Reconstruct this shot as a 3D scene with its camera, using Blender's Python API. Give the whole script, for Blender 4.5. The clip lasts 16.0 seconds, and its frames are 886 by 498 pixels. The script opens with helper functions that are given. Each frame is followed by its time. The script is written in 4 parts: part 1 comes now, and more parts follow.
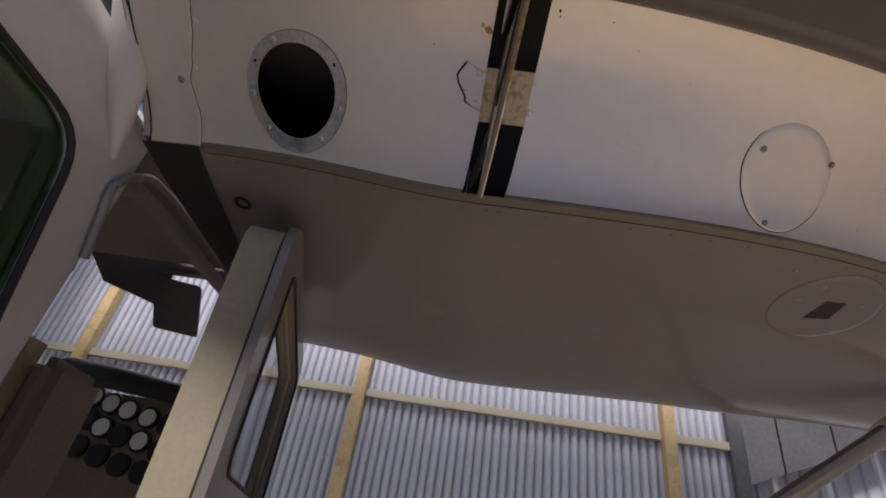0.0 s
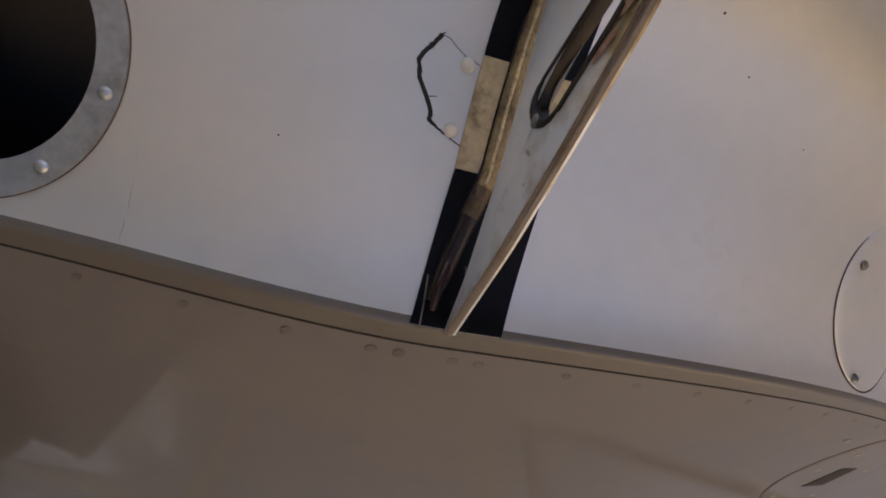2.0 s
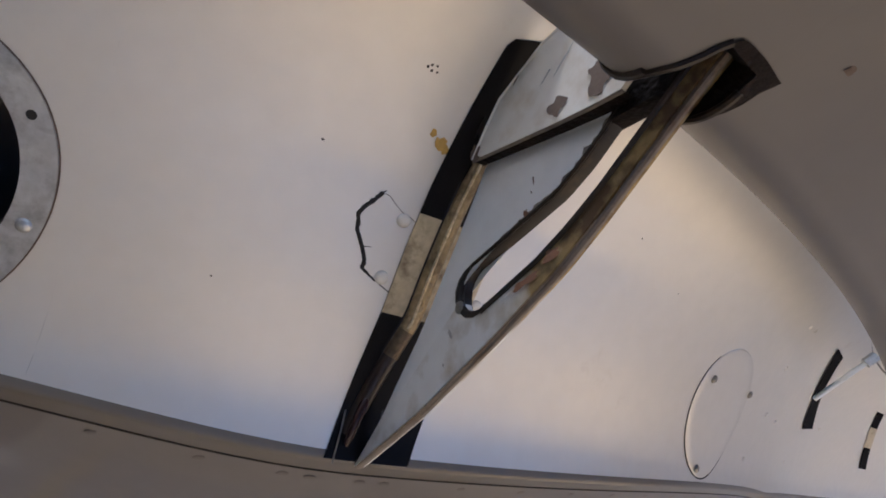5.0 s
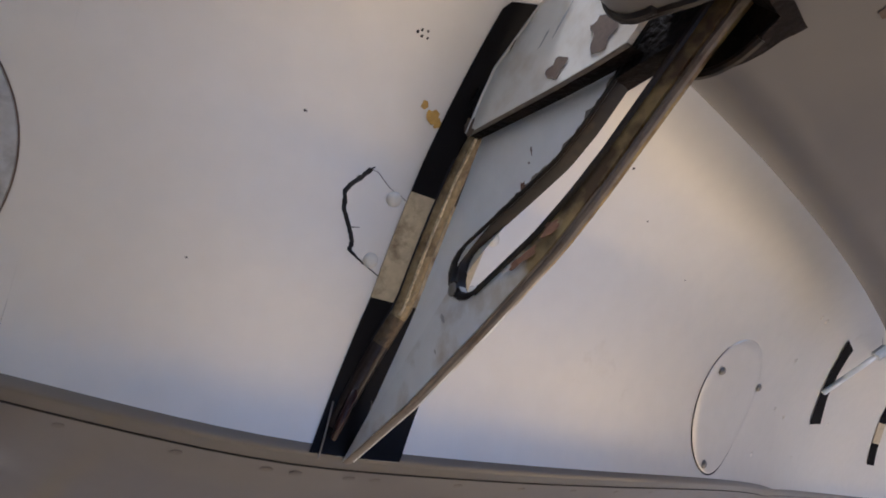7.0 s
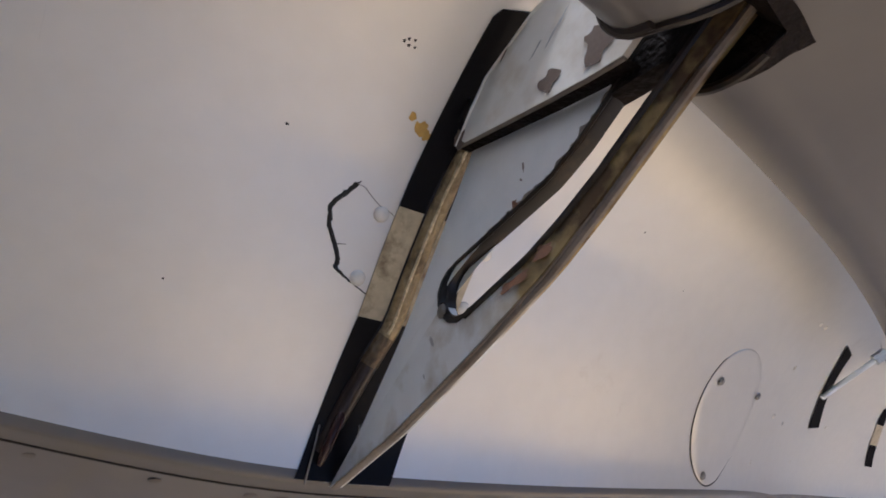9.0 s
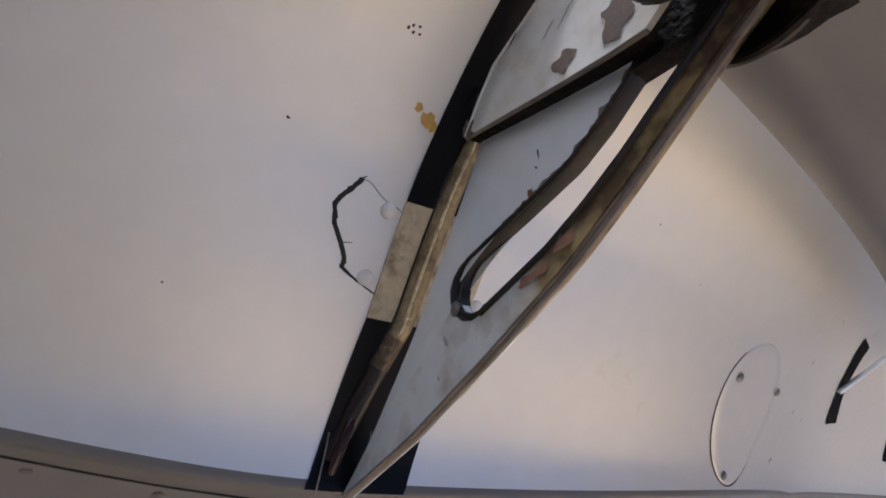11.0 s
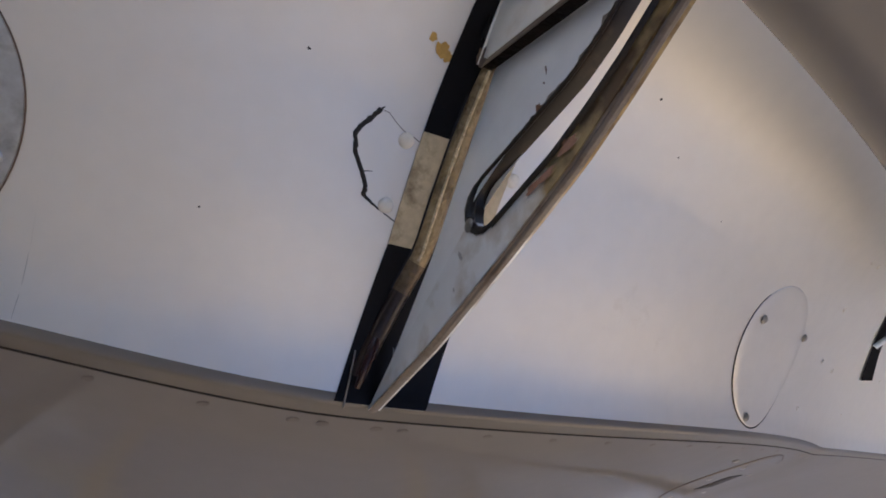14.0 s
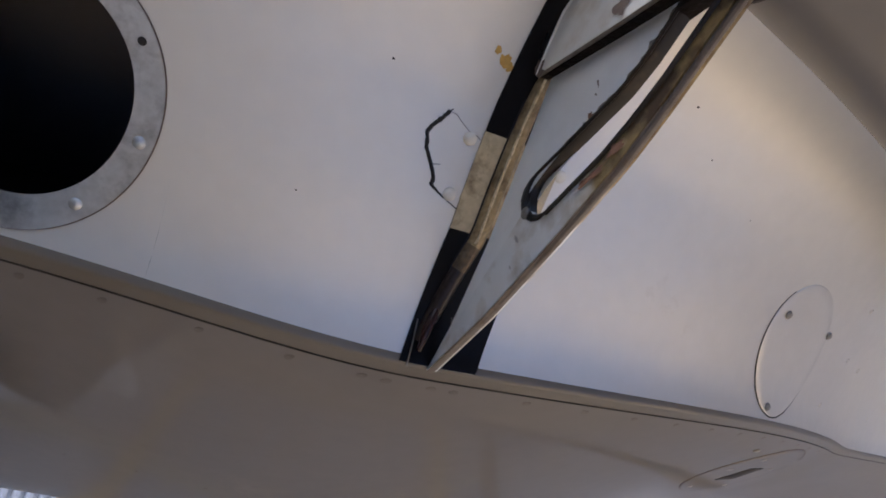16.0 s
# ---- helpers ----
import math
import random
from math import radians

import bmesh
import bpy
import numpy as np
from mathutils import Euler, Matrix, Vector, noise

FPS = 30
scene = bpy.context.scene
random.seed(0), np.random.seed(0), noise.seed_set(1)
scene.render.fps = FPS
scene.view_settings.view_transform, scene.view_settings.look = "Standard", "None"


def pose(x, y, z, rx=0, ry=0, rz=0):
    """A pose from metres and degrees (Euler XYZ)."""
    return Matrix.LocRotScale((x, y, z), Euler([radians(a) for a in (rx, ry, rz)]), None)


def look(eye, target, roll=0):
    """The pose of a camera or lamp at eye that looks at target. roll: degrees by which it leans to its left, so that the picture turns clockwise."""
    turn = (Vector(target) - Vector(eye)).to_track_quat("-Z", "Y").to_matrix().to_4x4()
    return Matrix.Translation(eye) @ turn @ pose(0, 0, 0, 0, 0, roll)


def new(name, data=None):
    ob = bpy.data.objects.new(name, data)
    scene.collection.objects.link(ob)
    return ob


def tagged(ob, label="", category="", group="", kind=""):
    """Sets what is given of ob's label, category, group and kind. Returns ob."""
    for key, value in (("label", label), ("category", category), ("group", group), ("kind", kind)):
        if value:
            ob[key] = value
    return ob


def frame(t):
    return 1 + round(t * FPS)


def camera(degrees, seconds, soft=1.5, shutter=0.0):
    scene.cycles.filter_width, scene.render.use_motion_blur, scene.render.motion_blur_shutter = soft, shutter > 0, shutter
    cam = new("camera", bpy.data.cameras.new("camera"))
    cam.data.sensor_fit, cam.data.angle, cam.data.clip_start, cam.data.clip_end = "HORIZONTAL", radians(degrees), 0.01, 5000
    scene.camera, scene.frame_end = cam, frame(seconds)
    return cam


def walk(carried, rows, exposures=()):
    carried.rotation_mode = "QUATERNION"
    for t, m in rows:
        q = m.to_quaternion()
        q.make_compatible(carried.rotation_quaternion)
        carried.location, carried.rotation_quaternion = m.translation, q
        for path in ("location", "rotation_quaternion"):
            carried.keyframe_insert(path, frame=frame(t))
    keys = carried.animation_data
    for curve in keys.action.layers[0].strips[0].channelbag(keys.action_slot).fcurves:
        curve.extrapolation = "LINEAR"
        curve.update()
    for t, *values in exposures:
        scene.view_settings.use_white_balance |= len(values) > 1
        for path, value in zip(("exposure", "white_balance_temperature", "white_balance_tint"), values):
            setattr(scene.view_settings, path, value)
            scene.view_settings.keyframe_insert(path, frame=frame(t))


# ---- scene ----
cam = camera(82.1, 16.0, soft=1.8)
PATH = [
    (0.0, pose(0.0025, -0.5740, 1.5204, 123.224, -8.293, -0.651)),
    (0.5, pose(-0.0175, -0.4953, 1.6775, 130.386, -1.024, -3.205)),
    (1.0, pose(-0.0539, -0.4938, 1.7045, 129.726, 1.113, -3.960)),
    (1.5, pose(-0.0340, -0.3500, 1.7190, 131.400, 1.700, -1.850)),
    (2.0, pose(-0.1002, -0.2545, 1.8045, 133.800, 2.450, -17.950)),
    (2.5, pose(-0.1216, -0.2630, 1.8600, 133.250, 5.200, -27.150)),
    (3.0, pose(-0.1467, -0.3208, 1.8781, 134.570, 5.345, -30.070)),
    (3.5, pose(-0.1687, -0.3179, 1.8678, 132.523, 5.497, -29.480)),
    (4.0, pose(-0.1678, -0.3262, 1.8728, 131.813, 5.581, -29.978)),
    (4.5, pose(-0.1550, -0.3367, 1.8656, 131.492, 4.966, -29.717)),
    (7.0, pose(-0.1255, -0.3173, 1.8707, 131.281, 5.019, -29.309)),
    (7.5, pose(-0.1225, -0.3172, 1.8786, 131.066, 5.263, -29.523)),
    (8.0, pose(-0.1259, -0.3183, 1.8772, 131.208, 5.337, -29.552)),
    (8.5, pose(-0.1220, -0.3198, 1.8818, 131.099, 5.338, -29.544)),
    (11.0, pose(-0.1169, -0.3049, 1.8920, 131.773, 6.408, -28.172)),
    (11.5, pose(-0.1183, -0.3094, 1.8932, 131.596, 6.295, -28.195)),
    (12.0, pose(-0.1219, -0.3191, 1.8913, 131.354, 5.915, -27.976)),
    (12.5, pose(-0.1316, -0.3144, 1.8726, 131.031, 5.540, -27.572)),
    (13.0, pose(-0.1283, -0.3105, 1.8691, 130.055, 5.633, -26.821)),
    (13.5, pose(-0.1278, -0.3080, 1.8687, 129.262, 4.912, -26.618)),
    (14.0, pose(-0.1086, -0.2999, 1.8601, 129.252, 4.711, -25.055)),
    (14.5, pose(-0.1396, -0.3060, 1.8320, 128.851, 2.885, -24.761)),
    (15.0, pose(-0.1492, -0.3429, 1.8603, 127.730, 1.464, -23.165)),
    (15.5, pose(-0.1431, -0.3420, 1.8452, 127.161, 2.568, -22.041)),
    (16.0, pose(-0.1428, -0.3211, 1.8252, 128.540, 1.043, -24.065)),
]
walk(cam, PATH, exposures=((0.0, 0.66, 6550, 20), (1.0, 1.12, 6550, 19), (2.2, 1.46, 6450, 15), (3.5, 1.47, 5950, 14), (8.0, 1.49, 5750, 14), (14.0, 1.52, 5700, 14), (16.0, 1.46, 5700, 14)))

# ---- world and light ----
world = bpy.data.worlds.new("sky")
scene.world = world
world.use_nodes = True
wn = world.node_tree
sky = wn.nodes.new("ShaderNodeTexSky")
sky.sky_type, sky.sun_disc = "NISHITA", False
sky.sun_elevation, sky.sun_rotation = radians(50), radians(190)
wn.links.new(sky.outputs[0], wn.nodes["Background"].inputs[0])
wn.nodes["Background"].inputs[1].default_value = 0.07

sun = new("sun", bpy.data.lights.new("sun", "SUN"))
sun.data.energy, sun.data.angle, sun.data.color = 2.4, radians(9.0), (1.0, 0.96, 0.92)
sun.matrix_world = look((-1.6, -9.5, 12.0), (0, 0, 0))

# Unseen fill lamp added in the roof gap to brighten the front wall.
wall_fill = new("wall_fill_lamp", bpy.data.lights.new("wall_fill_lamp", "AREA"))
wall_fill.data.shape, wall_fill.data.size, wall_fill.data.size_y = "RECTANGLE", 9.4, 1.4
wall_fill.data.energy, wall_fill.data.color = 56.0, (0.90, 0.95, 1.0)
wall_fill.matrix_world = look((0.5, 2.9, 5.25), (0.5, 2.9001, 0.0))


# ---- materials ----
def mat(name, base, rough=0.5, metal=0.0, coat=0.0, vary=0.12, scale=14.0, bump=0.0, dirt=None, dirt_amount=0.0, dirt_scale=6.0,
        spec=0.5, trans=0.0, wave=0.0, coat_rough=0.06):
    """A surface with fine grain and broad stains; dirt is laid on in patches."""
    m = bpy.data.materials.new(name)
    m.use_nodes = True
    n, l = m.node_tree.nodes, m.node_tree.links
    b = n["Principled BSDF"]
    b.inputs["Roughness"].default_value = rough
    b.inputs["Metallic"].default_value = metal
    b.inputs["Coat Weight"].default_value = coat
    b.inputs["Coat Roughness"].default_value = coat_rough
    b.inputs["Specular IOR Level"].default_value = spec
    b.inputs["Transmission Weight"].default_value = trans
    tc = n.new("ShaderNodeTexCoord")
    fine, broad = n.new("ShaderNodeTexNoise"), n.new("ShaderNodeTexNoise")
    fine.inputs["Scale"].default_value, fine.inputs["Detail"].default_value = scale * 9, 4
    broad.inputs["Scale"].default_value, broad.inputs["Detail"].default_value = scale * 0.6, 3
    for k in (fine, broad):
        l.new(tc.outputs["Object"], k.inputs["Vector"])
    add = n.new("ShaderNodeMath")
    add.operation = "ADD"
    l.new(fine.outputs["Fac"], add.inputs[0])
    l.new(broad.outputs["Fac"], add.inputs[1])
    rng = n.new("ShaderNodeMapRange")
    rng.inputs["From Min"].default_value, rng.inputs["From Max"].default_value = 0.6, 1.4
    rng.inputs["To Min"].default_value, rng.inputs["To Max"].default_value = 1 - vary, 1 + vary * 0.5
    l.new(add.outputs[0], rng.inputs["Value"])
    mul = n.new("ShaderNodeMix")
    mul.data_type, mul.blend_type = "RGBA", "MULTIPLY"
    mul.inputs["Factor"].default_value = 1.0
    mul.inputs[6].default_value = (*base, 1)
    l.new(rng.outputs["Result"], mul.inputs[7])
    out = mul.outputs[2]
    if dirt:
        spots = n.new("ShaderNodeTexNoise")
        spots.inputs["Scale"].default_value, spots.inputs["Detail"].default_value = dirt_scale, 8
        spots.inputs["Roughness"].default_value = 0.65
        l.new(tc.outputs["Object"], spots.inputs["Vector"])
        ramp = n.new("ShaderNodeMapRange")
        ramp.inputs["From Min"].default_value = 0.62 - dirt_amount * 0.3
        ramp.inputs["From Max"].default_value = 0.80 - dirt_amount * 0.3
        l.new(spots.outputs["Fac"], ramp.inputs["Value"])
        mix = n.new("ShaderNodeMix")
        mix.data_type = "RGBA"
        mix.inputs[7].default_value = (*dirt, 1)
        l.new(ramp.outputs["Result"], mix.inputs["Factor"])
        l.new(out, mix.inputs[6])
        out = mix.outputs[2]
    l.new(out, b.inputs["Base Color"])
    rr = n.new("ShaderNodeMapRange")
    rr.inputs["To Min"].default_value, rr.inputs["To Max"].default_value = max(rough - 0.06, 0.02), min(rough + 0.08, 1)
    l.new(broad.outputs["Fac"], rr.inputs["Value"])
    l.new(rr.outputs["Result"], b.inputs["Roughness"])
    if bump:
        bp = n.new("ShaderNodeBump")
        bp.inputs["Strength"].default_value, bp.inputs["Distance"].default_value = bump, 0.002
        l.new(fine.outputs["Fac"], bp.inputs["Height"])
        l.new(bp.outputs["Normal"], b.inputs["Normal"])
    if wave:
        wv, dents = n.new("ShaderNodeBump"), n.new("ShaderNodeTexNoise")
        dents.inputs["Scale"].default_value, dents.inputs["Detail"].default_value = 9.0, 2
        l.new(tc.outputs["Object"], dents.inputs["Vector"])
        wv.inputs["Strength"].default_value, wv.inputs["Distance"].default_value = 1.0, wave
        l.new(dents.outputs["Fac"], wv.inputs["Height"])
        l.new(wv.outputs["Normal"], b.inputs["Normal"])
        l.new(wv.outputs["Normal"], b.inputs["Coat Normal"])
        b.inputs["Coat Roughness"].default_value = 0.035
    return m


PAINT = mat("white_paint", (0.76, 0.73, 0.68), 0.40, metal=0.6, coat=0.3, coat_rough=0.22, vary=0.05, scale=6, dirt=(0.50, 0.44, 0.36), dirt_amount=-0.12)
# White paint kept far below white: the underside's shade is put into it.
UNDER = mat("shaded_white_paint", (0.195, 0.178, 0.166), 0.5, coat=0.40, coat_rough=0.075, wave=0.0007, spec=0.2, vary=0.06, scale=5, dirt=(0.24, 0.215, 0.19), dirt_amount=-0.10)
HULL = mat("hull_paint", (0.54, 0.51, 0.47), 0.45, coat=0.3, vary=0.08, scale=5, dirt=(0.44, 0.40, 0.35), dirt_amount=0.05)
# The lip faces down; its shade is put into this dark tan.
LIPM = mat("shaded_lip_paint", (0.15, 0.13, 0.105), 0.45, coat=0.4, vary=0.08, scale=6, dirt=(0.18, 0.15, 0.12), dirt_amount=0.1)
TAUPE = mat("taupe_cabin_trim", (0.22, 0.197, 0.183), 0.6, vary=0.15, scale=10, bump=0.15)
# Near-black tone puts the flap underside's shade into its white paint.
FLAP = mat("shaded_flap_paint", (0.112, 0.103, 0.097), 0.5, coat=0.25, coat_rough=0.12, vary=0.06, scale=5, dirt=(0.15, 0.14, 0.13), dirt_amount=0.08)
ALU = mat("bare_aluminium", (0.62, 0.63, 0.64), 0.42, metal=0.85, vary=0.25, scale=18, bump=0.15, dirt=(0.30, 0.30, 0.30), dirt_amount=0.3, dirt_scale=30)
RIVET = mat("painted_rivet", (0.76, 0.72, 0.65), 0.35, coat=0.3, vary=0.1, scale=60)
SCREW = mat("steel_screw", (0.30, 0.28, 0.25), 0.4, metal=0.8, vary=0.3, scale=90)
BLACK = mat("black_rub_strip", (0.005, 0.004, 0.0045), 0.34, spec=0.14, vary=0.4, scale=20, dirt=(0.02, 0.014, 0.013), dirt_amount=0.1, dirt_scale=25)
CREAM = mat("aged_white_strip", (0.52, 0.43, 0.28), 0.45, vary=0.3, scale=24, dirt=(0.16, 0.11, 0.06), dirt_amount=0.35, dirt_scale=45)
TRACK = mat("track_paint", (0.90, 0.92, 0.92), 0.40, metal=0.45, coat=0.3, vary=0.07, scale=9, dirt=(0.18, 0.11, 0.06), dirt_amount=-0.18, dirt_scale=22)
GREASE = mat("greasy_steel", (0.016, 0.012, 0.010), 0.35, metal=0.15, spec=0.4, vary=0.4, scale=25, dirt=(0.06, 0.035, 0.02), dirt_amount=0.25, dirt_scale=35)
GUNK = mat("dark_grease_and_shade", (0.011, 0.007, 0.006), 0.66, spec=0.15, vary=0.6, scale=30, bump=0.8, dirt=(0.026, 0.017, 0.013), dirt_amount=0.3, dirt_scale=40)
BRASS = mat("worn_yellow_primer", (0.38, 0.285, 0.155), 0.36, metal=0.5, vary=0.5, scale=30, bump=1.0, dirt=(0.09, 0.055, 0.03), dirt_amount=0.45, dirt_scale=38)
GOLD = mat("highlight_metal", (0.80, 0.66, 0.42), 0.3, metal=0.6, vary=0.5, scale=60, bump=1.0, dirt=(0.25, 0.17, 0.08), dirt_amount=0.4, dirt_scale=110)
CRACK = mat("crack_dark", (0.02, 0.017, 0.015), 0.8, vary=0.2)
RUST = mat("yellow_stain", (0.56, 0.34, 0.08), 0.6, vary=0.3, scale=40)
BROWN = mat("brown_chip", (0.13, 0.09, 0.065), 0.7, vary=0.35, scale=50)
DIMPLE = mat("dull_rivet_paint", (0.150, 0.130, 0.115), 0.6, vary=0.2, scale=40)
OILY = mat("oily_bead", (0.040, 0.027, 0.022), 0.3, metal=0.2, vary=0.5, scale=30, dirt=(0.012, 0.008, 0.007), dirt_amount=0.3, dirt_scale=30)
DULL = mat("tarnished_bead", (0.15, 0.105, 0.06), 0.36, metal=0.4, vary=0.5, scale=30, bump=0.8, dirt=(0.05, 0.03, 0.02), dirt_amount=0.4, dirt_scale=40)
OXIDE = mat("oily_oxide", (0.035, 0.014, 0.012), 0.25, metal=0.2, vary=0.5, scale=50)
MATTE = mat("matte_black_strip", (0.008, 0.007, 0.008), 0.9, spec=0.05, vary=0.3, scale=20)
CHIP = mat("rusty_chip", (0.20, 0.095, 0.05), 0.7, vary=0.4, scale=60)
SMEAR = mat("grey_smear", (0.42, 0.42, 0.41), 0.5, vary=0.3, scale=45)
FAINT = mat("grey_reflection_tone", (0.085, 0.078, 0.07), 0.35, coat=0.5, vary=0.1, scale=12)
RUBBER = mat("black_rubber", (0.02, 0.02, 0.022), 0.7, vary=0.3)
TRIM = mat("tan_trim", (0.34, 0.30, 0.20), 0.6, vary=0.15, scale=12, bump=0.2)
SEATM = mat("tan_upholstery", (0.60, 0.50, 0.28), 0.8, vary=0.2, scale=15, bump=0.3)
PANEL = mat("panel_brown", (0.27, 0.20, 0.15), 0.55, vary=0.2, scale=15)
GAUGE = mat("reflecting_gauge_face", (0.92, 0.92, 0.88), 0.3, coat=1.0, vary=0.05)
DARK = mat("dark_plastic", (0.015, 0.015, 0.016), 0.5, vary=0.3)
GREY = mat("grey_cabin_plastic", (0.28, 0.26, 0.25), 0.55, vary=0.1)
# Unseen floor; the ochre is there to warm light bounced up.
WARM_FLOOR = mat("warm_bounce_floor", (0.67, 0.515, 0.33), 0.75, vary=0.25, scale=1.5, bump=0.3, dirt=(0.50, 0.375, 0.235), dirt_amount=0.3, dirt_scale=0.8)
# Unseen ground, tinted blue so that its bounce cools the lower cove.
APRON = mat("blue_bounce_ground", (0.076, 0.134, 0.25), 0.9, vary=0.25, scale=0.5, bump=0.4, dirt=(0.11, 0.16, 0.23), dirt_amount=0.3, dirt_scale=0.4)
TIN = mat("white_corrugated_sheet", (0.45, 0.465, 0.52), 0.45, vary=0.12, scale=3, dirt=(0.45, 0.42, 0.40), dirt_amount=0.15, dirt_scale=2)
OLDTIN = mat("weathered_sheet", (0.135, 0.135, 0.14), 0.5, metal=0.4, vary=0.3, scale=3)
TIMBER = mat("pine_post", (0.55, 0.40, 0.20), 0.65, vary=0.3, scale=8, dirt=(0.30, 0.18, 0.08), dirt_amount=0.3, dirt_scale=5)
GIRT = mat("pine_girt", (0.45, 0.40, 0.30), 0.65, vary=0.2, scale=8)


def glass(name, tint, rough=0.02):
    m = bpy.data.materials.new(name)
    m.use_nodes = True
    b = m.node_tree.nodes["Principled BSDF"]
    b.inputs["Base Color"].default_value = (*tint, 1)
    b.inputs["Transmission Weight"].default_value = 1.0
    b.inputs["Roughness"].default_value = rough
    b.inputs["IOR"].default_value = 1.45
    return m


GLASS = glass("clear_acrylic", (0.92, 0.95, 0.94))
GREEN = glass("green_tinted_acrylic", (0.45, 0.62, 0.48))


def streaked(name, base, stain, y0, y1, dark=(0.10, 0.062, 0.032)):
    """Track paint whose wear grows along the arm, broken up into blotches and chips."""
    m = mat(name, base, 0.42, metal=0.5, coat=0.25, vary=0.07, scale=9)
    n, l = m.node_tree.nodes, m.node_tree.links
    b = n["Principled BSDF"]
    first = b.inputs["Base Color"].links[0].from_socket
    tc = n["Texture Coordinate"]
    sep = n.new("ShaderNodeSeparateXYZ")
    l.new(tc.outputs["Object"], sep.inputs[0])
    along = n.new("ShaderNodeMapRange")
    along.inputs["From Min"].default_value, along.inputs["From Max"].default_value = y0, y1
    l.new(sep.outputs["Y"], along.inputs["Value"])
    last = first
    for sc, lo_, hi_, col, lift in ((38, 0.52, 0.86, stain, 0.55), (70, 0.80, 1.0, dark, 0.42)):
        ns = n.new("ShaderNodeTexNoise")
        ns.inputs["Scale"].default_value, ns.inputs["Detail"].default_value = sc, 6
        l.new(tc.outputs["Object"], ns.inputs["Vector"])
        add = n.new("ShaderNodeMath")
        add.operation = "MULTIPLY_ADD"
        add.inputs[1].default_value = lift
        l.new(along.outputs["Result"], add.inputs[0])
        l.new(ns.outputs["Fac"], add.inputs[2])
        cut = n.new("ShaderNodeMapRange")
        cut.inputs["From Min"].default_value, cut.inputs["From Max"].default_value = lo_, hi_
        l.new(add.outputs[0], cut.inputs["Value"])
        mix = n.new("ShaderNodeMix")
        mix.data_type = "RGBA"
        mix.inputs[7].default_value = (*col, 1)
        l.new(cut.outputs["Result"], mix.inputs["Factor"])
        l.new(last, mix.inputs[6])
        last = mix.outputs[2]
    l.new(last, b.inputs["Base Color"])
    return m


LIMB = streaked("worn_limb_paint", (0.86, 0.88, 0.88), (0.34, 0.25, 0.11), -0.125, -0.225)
DOUBLER = streaked("doubler_paint", (0.88, 0.86, 0.80), (0.55, 0.46, 0.32), -0.25, -0.33)
EDGE = mat("grimy_edge_paint", (0.21, 0.175, 0.14), 0.45, vary=0.3, scale=25, dirt=(0.12, 0.08, 0.05), dirt_amount=0.35, dirt_scale=45)

# ---- building helpers ----
def part(name, bm, material, parent=None, label="", smooth=True):
    """Links a bmesh as one mesh object under a thing or part."""
    bmesh.ops.recalc_face_normals(bm, faces=bm.faces)
    me = bpy.data.meshes.new(name)
    bm.to_mesh(me)
    bm.free()
    me.materials.append(material)
    if smooth:
        for p in me.polygons:
            p.use_smooth = True
        me.set_sharp_from_angle(angle=radians(35))
    ob = new(name, me)
    ob.parent = parent
    if label:
        tagged(ob, label)
    return ob


def grid(fn, us, vs, bm=None):
    bm = bm or bmesh.new()
    rows = [[bm.verts.new(fn(u, v)) for v in vs] for u in us]
    for i in range(len(us) - 1):
        for j in range(len(vs) - 1):
            bm.faces.new((rows[i][j], rows[i + 1][j], rows[i + 1][j + 1], rows[i][j + 1]))
    return bm


def span(a, b, n):
    return [a + (b - a) * i / n for i in range(n + 1)]


def slab(outline, normal, thick, hole=None):
    """A plate: outline points pushed along normal by thick. hole: a second ring cut out, with as many points as the outline."""
    bm = bmesh.new()
    off = Vector(normal).normalized() * thick
    if hole is None:
        a = [bm.verts.new(p) for p in outline]
        b = [bm.verts.new(Vector(p) + off) for p in outline]
        bm.faces.new(a)
        bm.faces.new(b[::-1])
        k = len(a)
        for i in range(k):
            bm.faces.new((a[i], b[i], b[(i + 1) % k], a[(i + 1) % k]))
    else:
        rings = [[bm.verts.new(Vector(p) + o) for p in r] for o in (Vector(), off) for r in (outline, hole)]
        k = len(outline)
        for i in range(k):
            j = (i + 1) % k
            for r, s in ((0, 1), (1, 3), (3, 2), (2, 0)):
                bm.faces.new((rings[r][i], rings[r][j], rings[s][j], rings[s][i]))
    return bm


def tube(points, radius, sides=8, bm=None, flat=1.0):
    """A round bar through points, closed at the ends."""
    bm = bm or bmesh.new()
    pts = [Vector(p) for p in points]
    rings = []
    ref = Vector((0.31, 0.2, 0.93))
    for i, p in enumerate(pts):
        d = (pts[min(i + 1, len(pts) - 1)] - pts[max(i - 1, 0)]).normalized()
        a = d.cross(ref).normalized()
        b = d.cross(a).normalized() * flat
        r = radius[i] if isinstance(radius, (list, tuple)) else radius
        rings.append([bm.verts.new(p + (a * math.cos(2 * math.pi * k / sides) + b * math.sin(2 * math.pi * k / sides)) * r) for k in range(sides)])
    for i in range(len(rings) - 1):
        for k in range(sides):
            j = (k + 1) % sides
            bm.faces.new((rings[i][k], rings[i + 1][k], rings[i + 1][j], rings[i][j]))
    bm.faces.new(rings[0])
    bm.faces.new(rings[-1][::-1])
    return bm


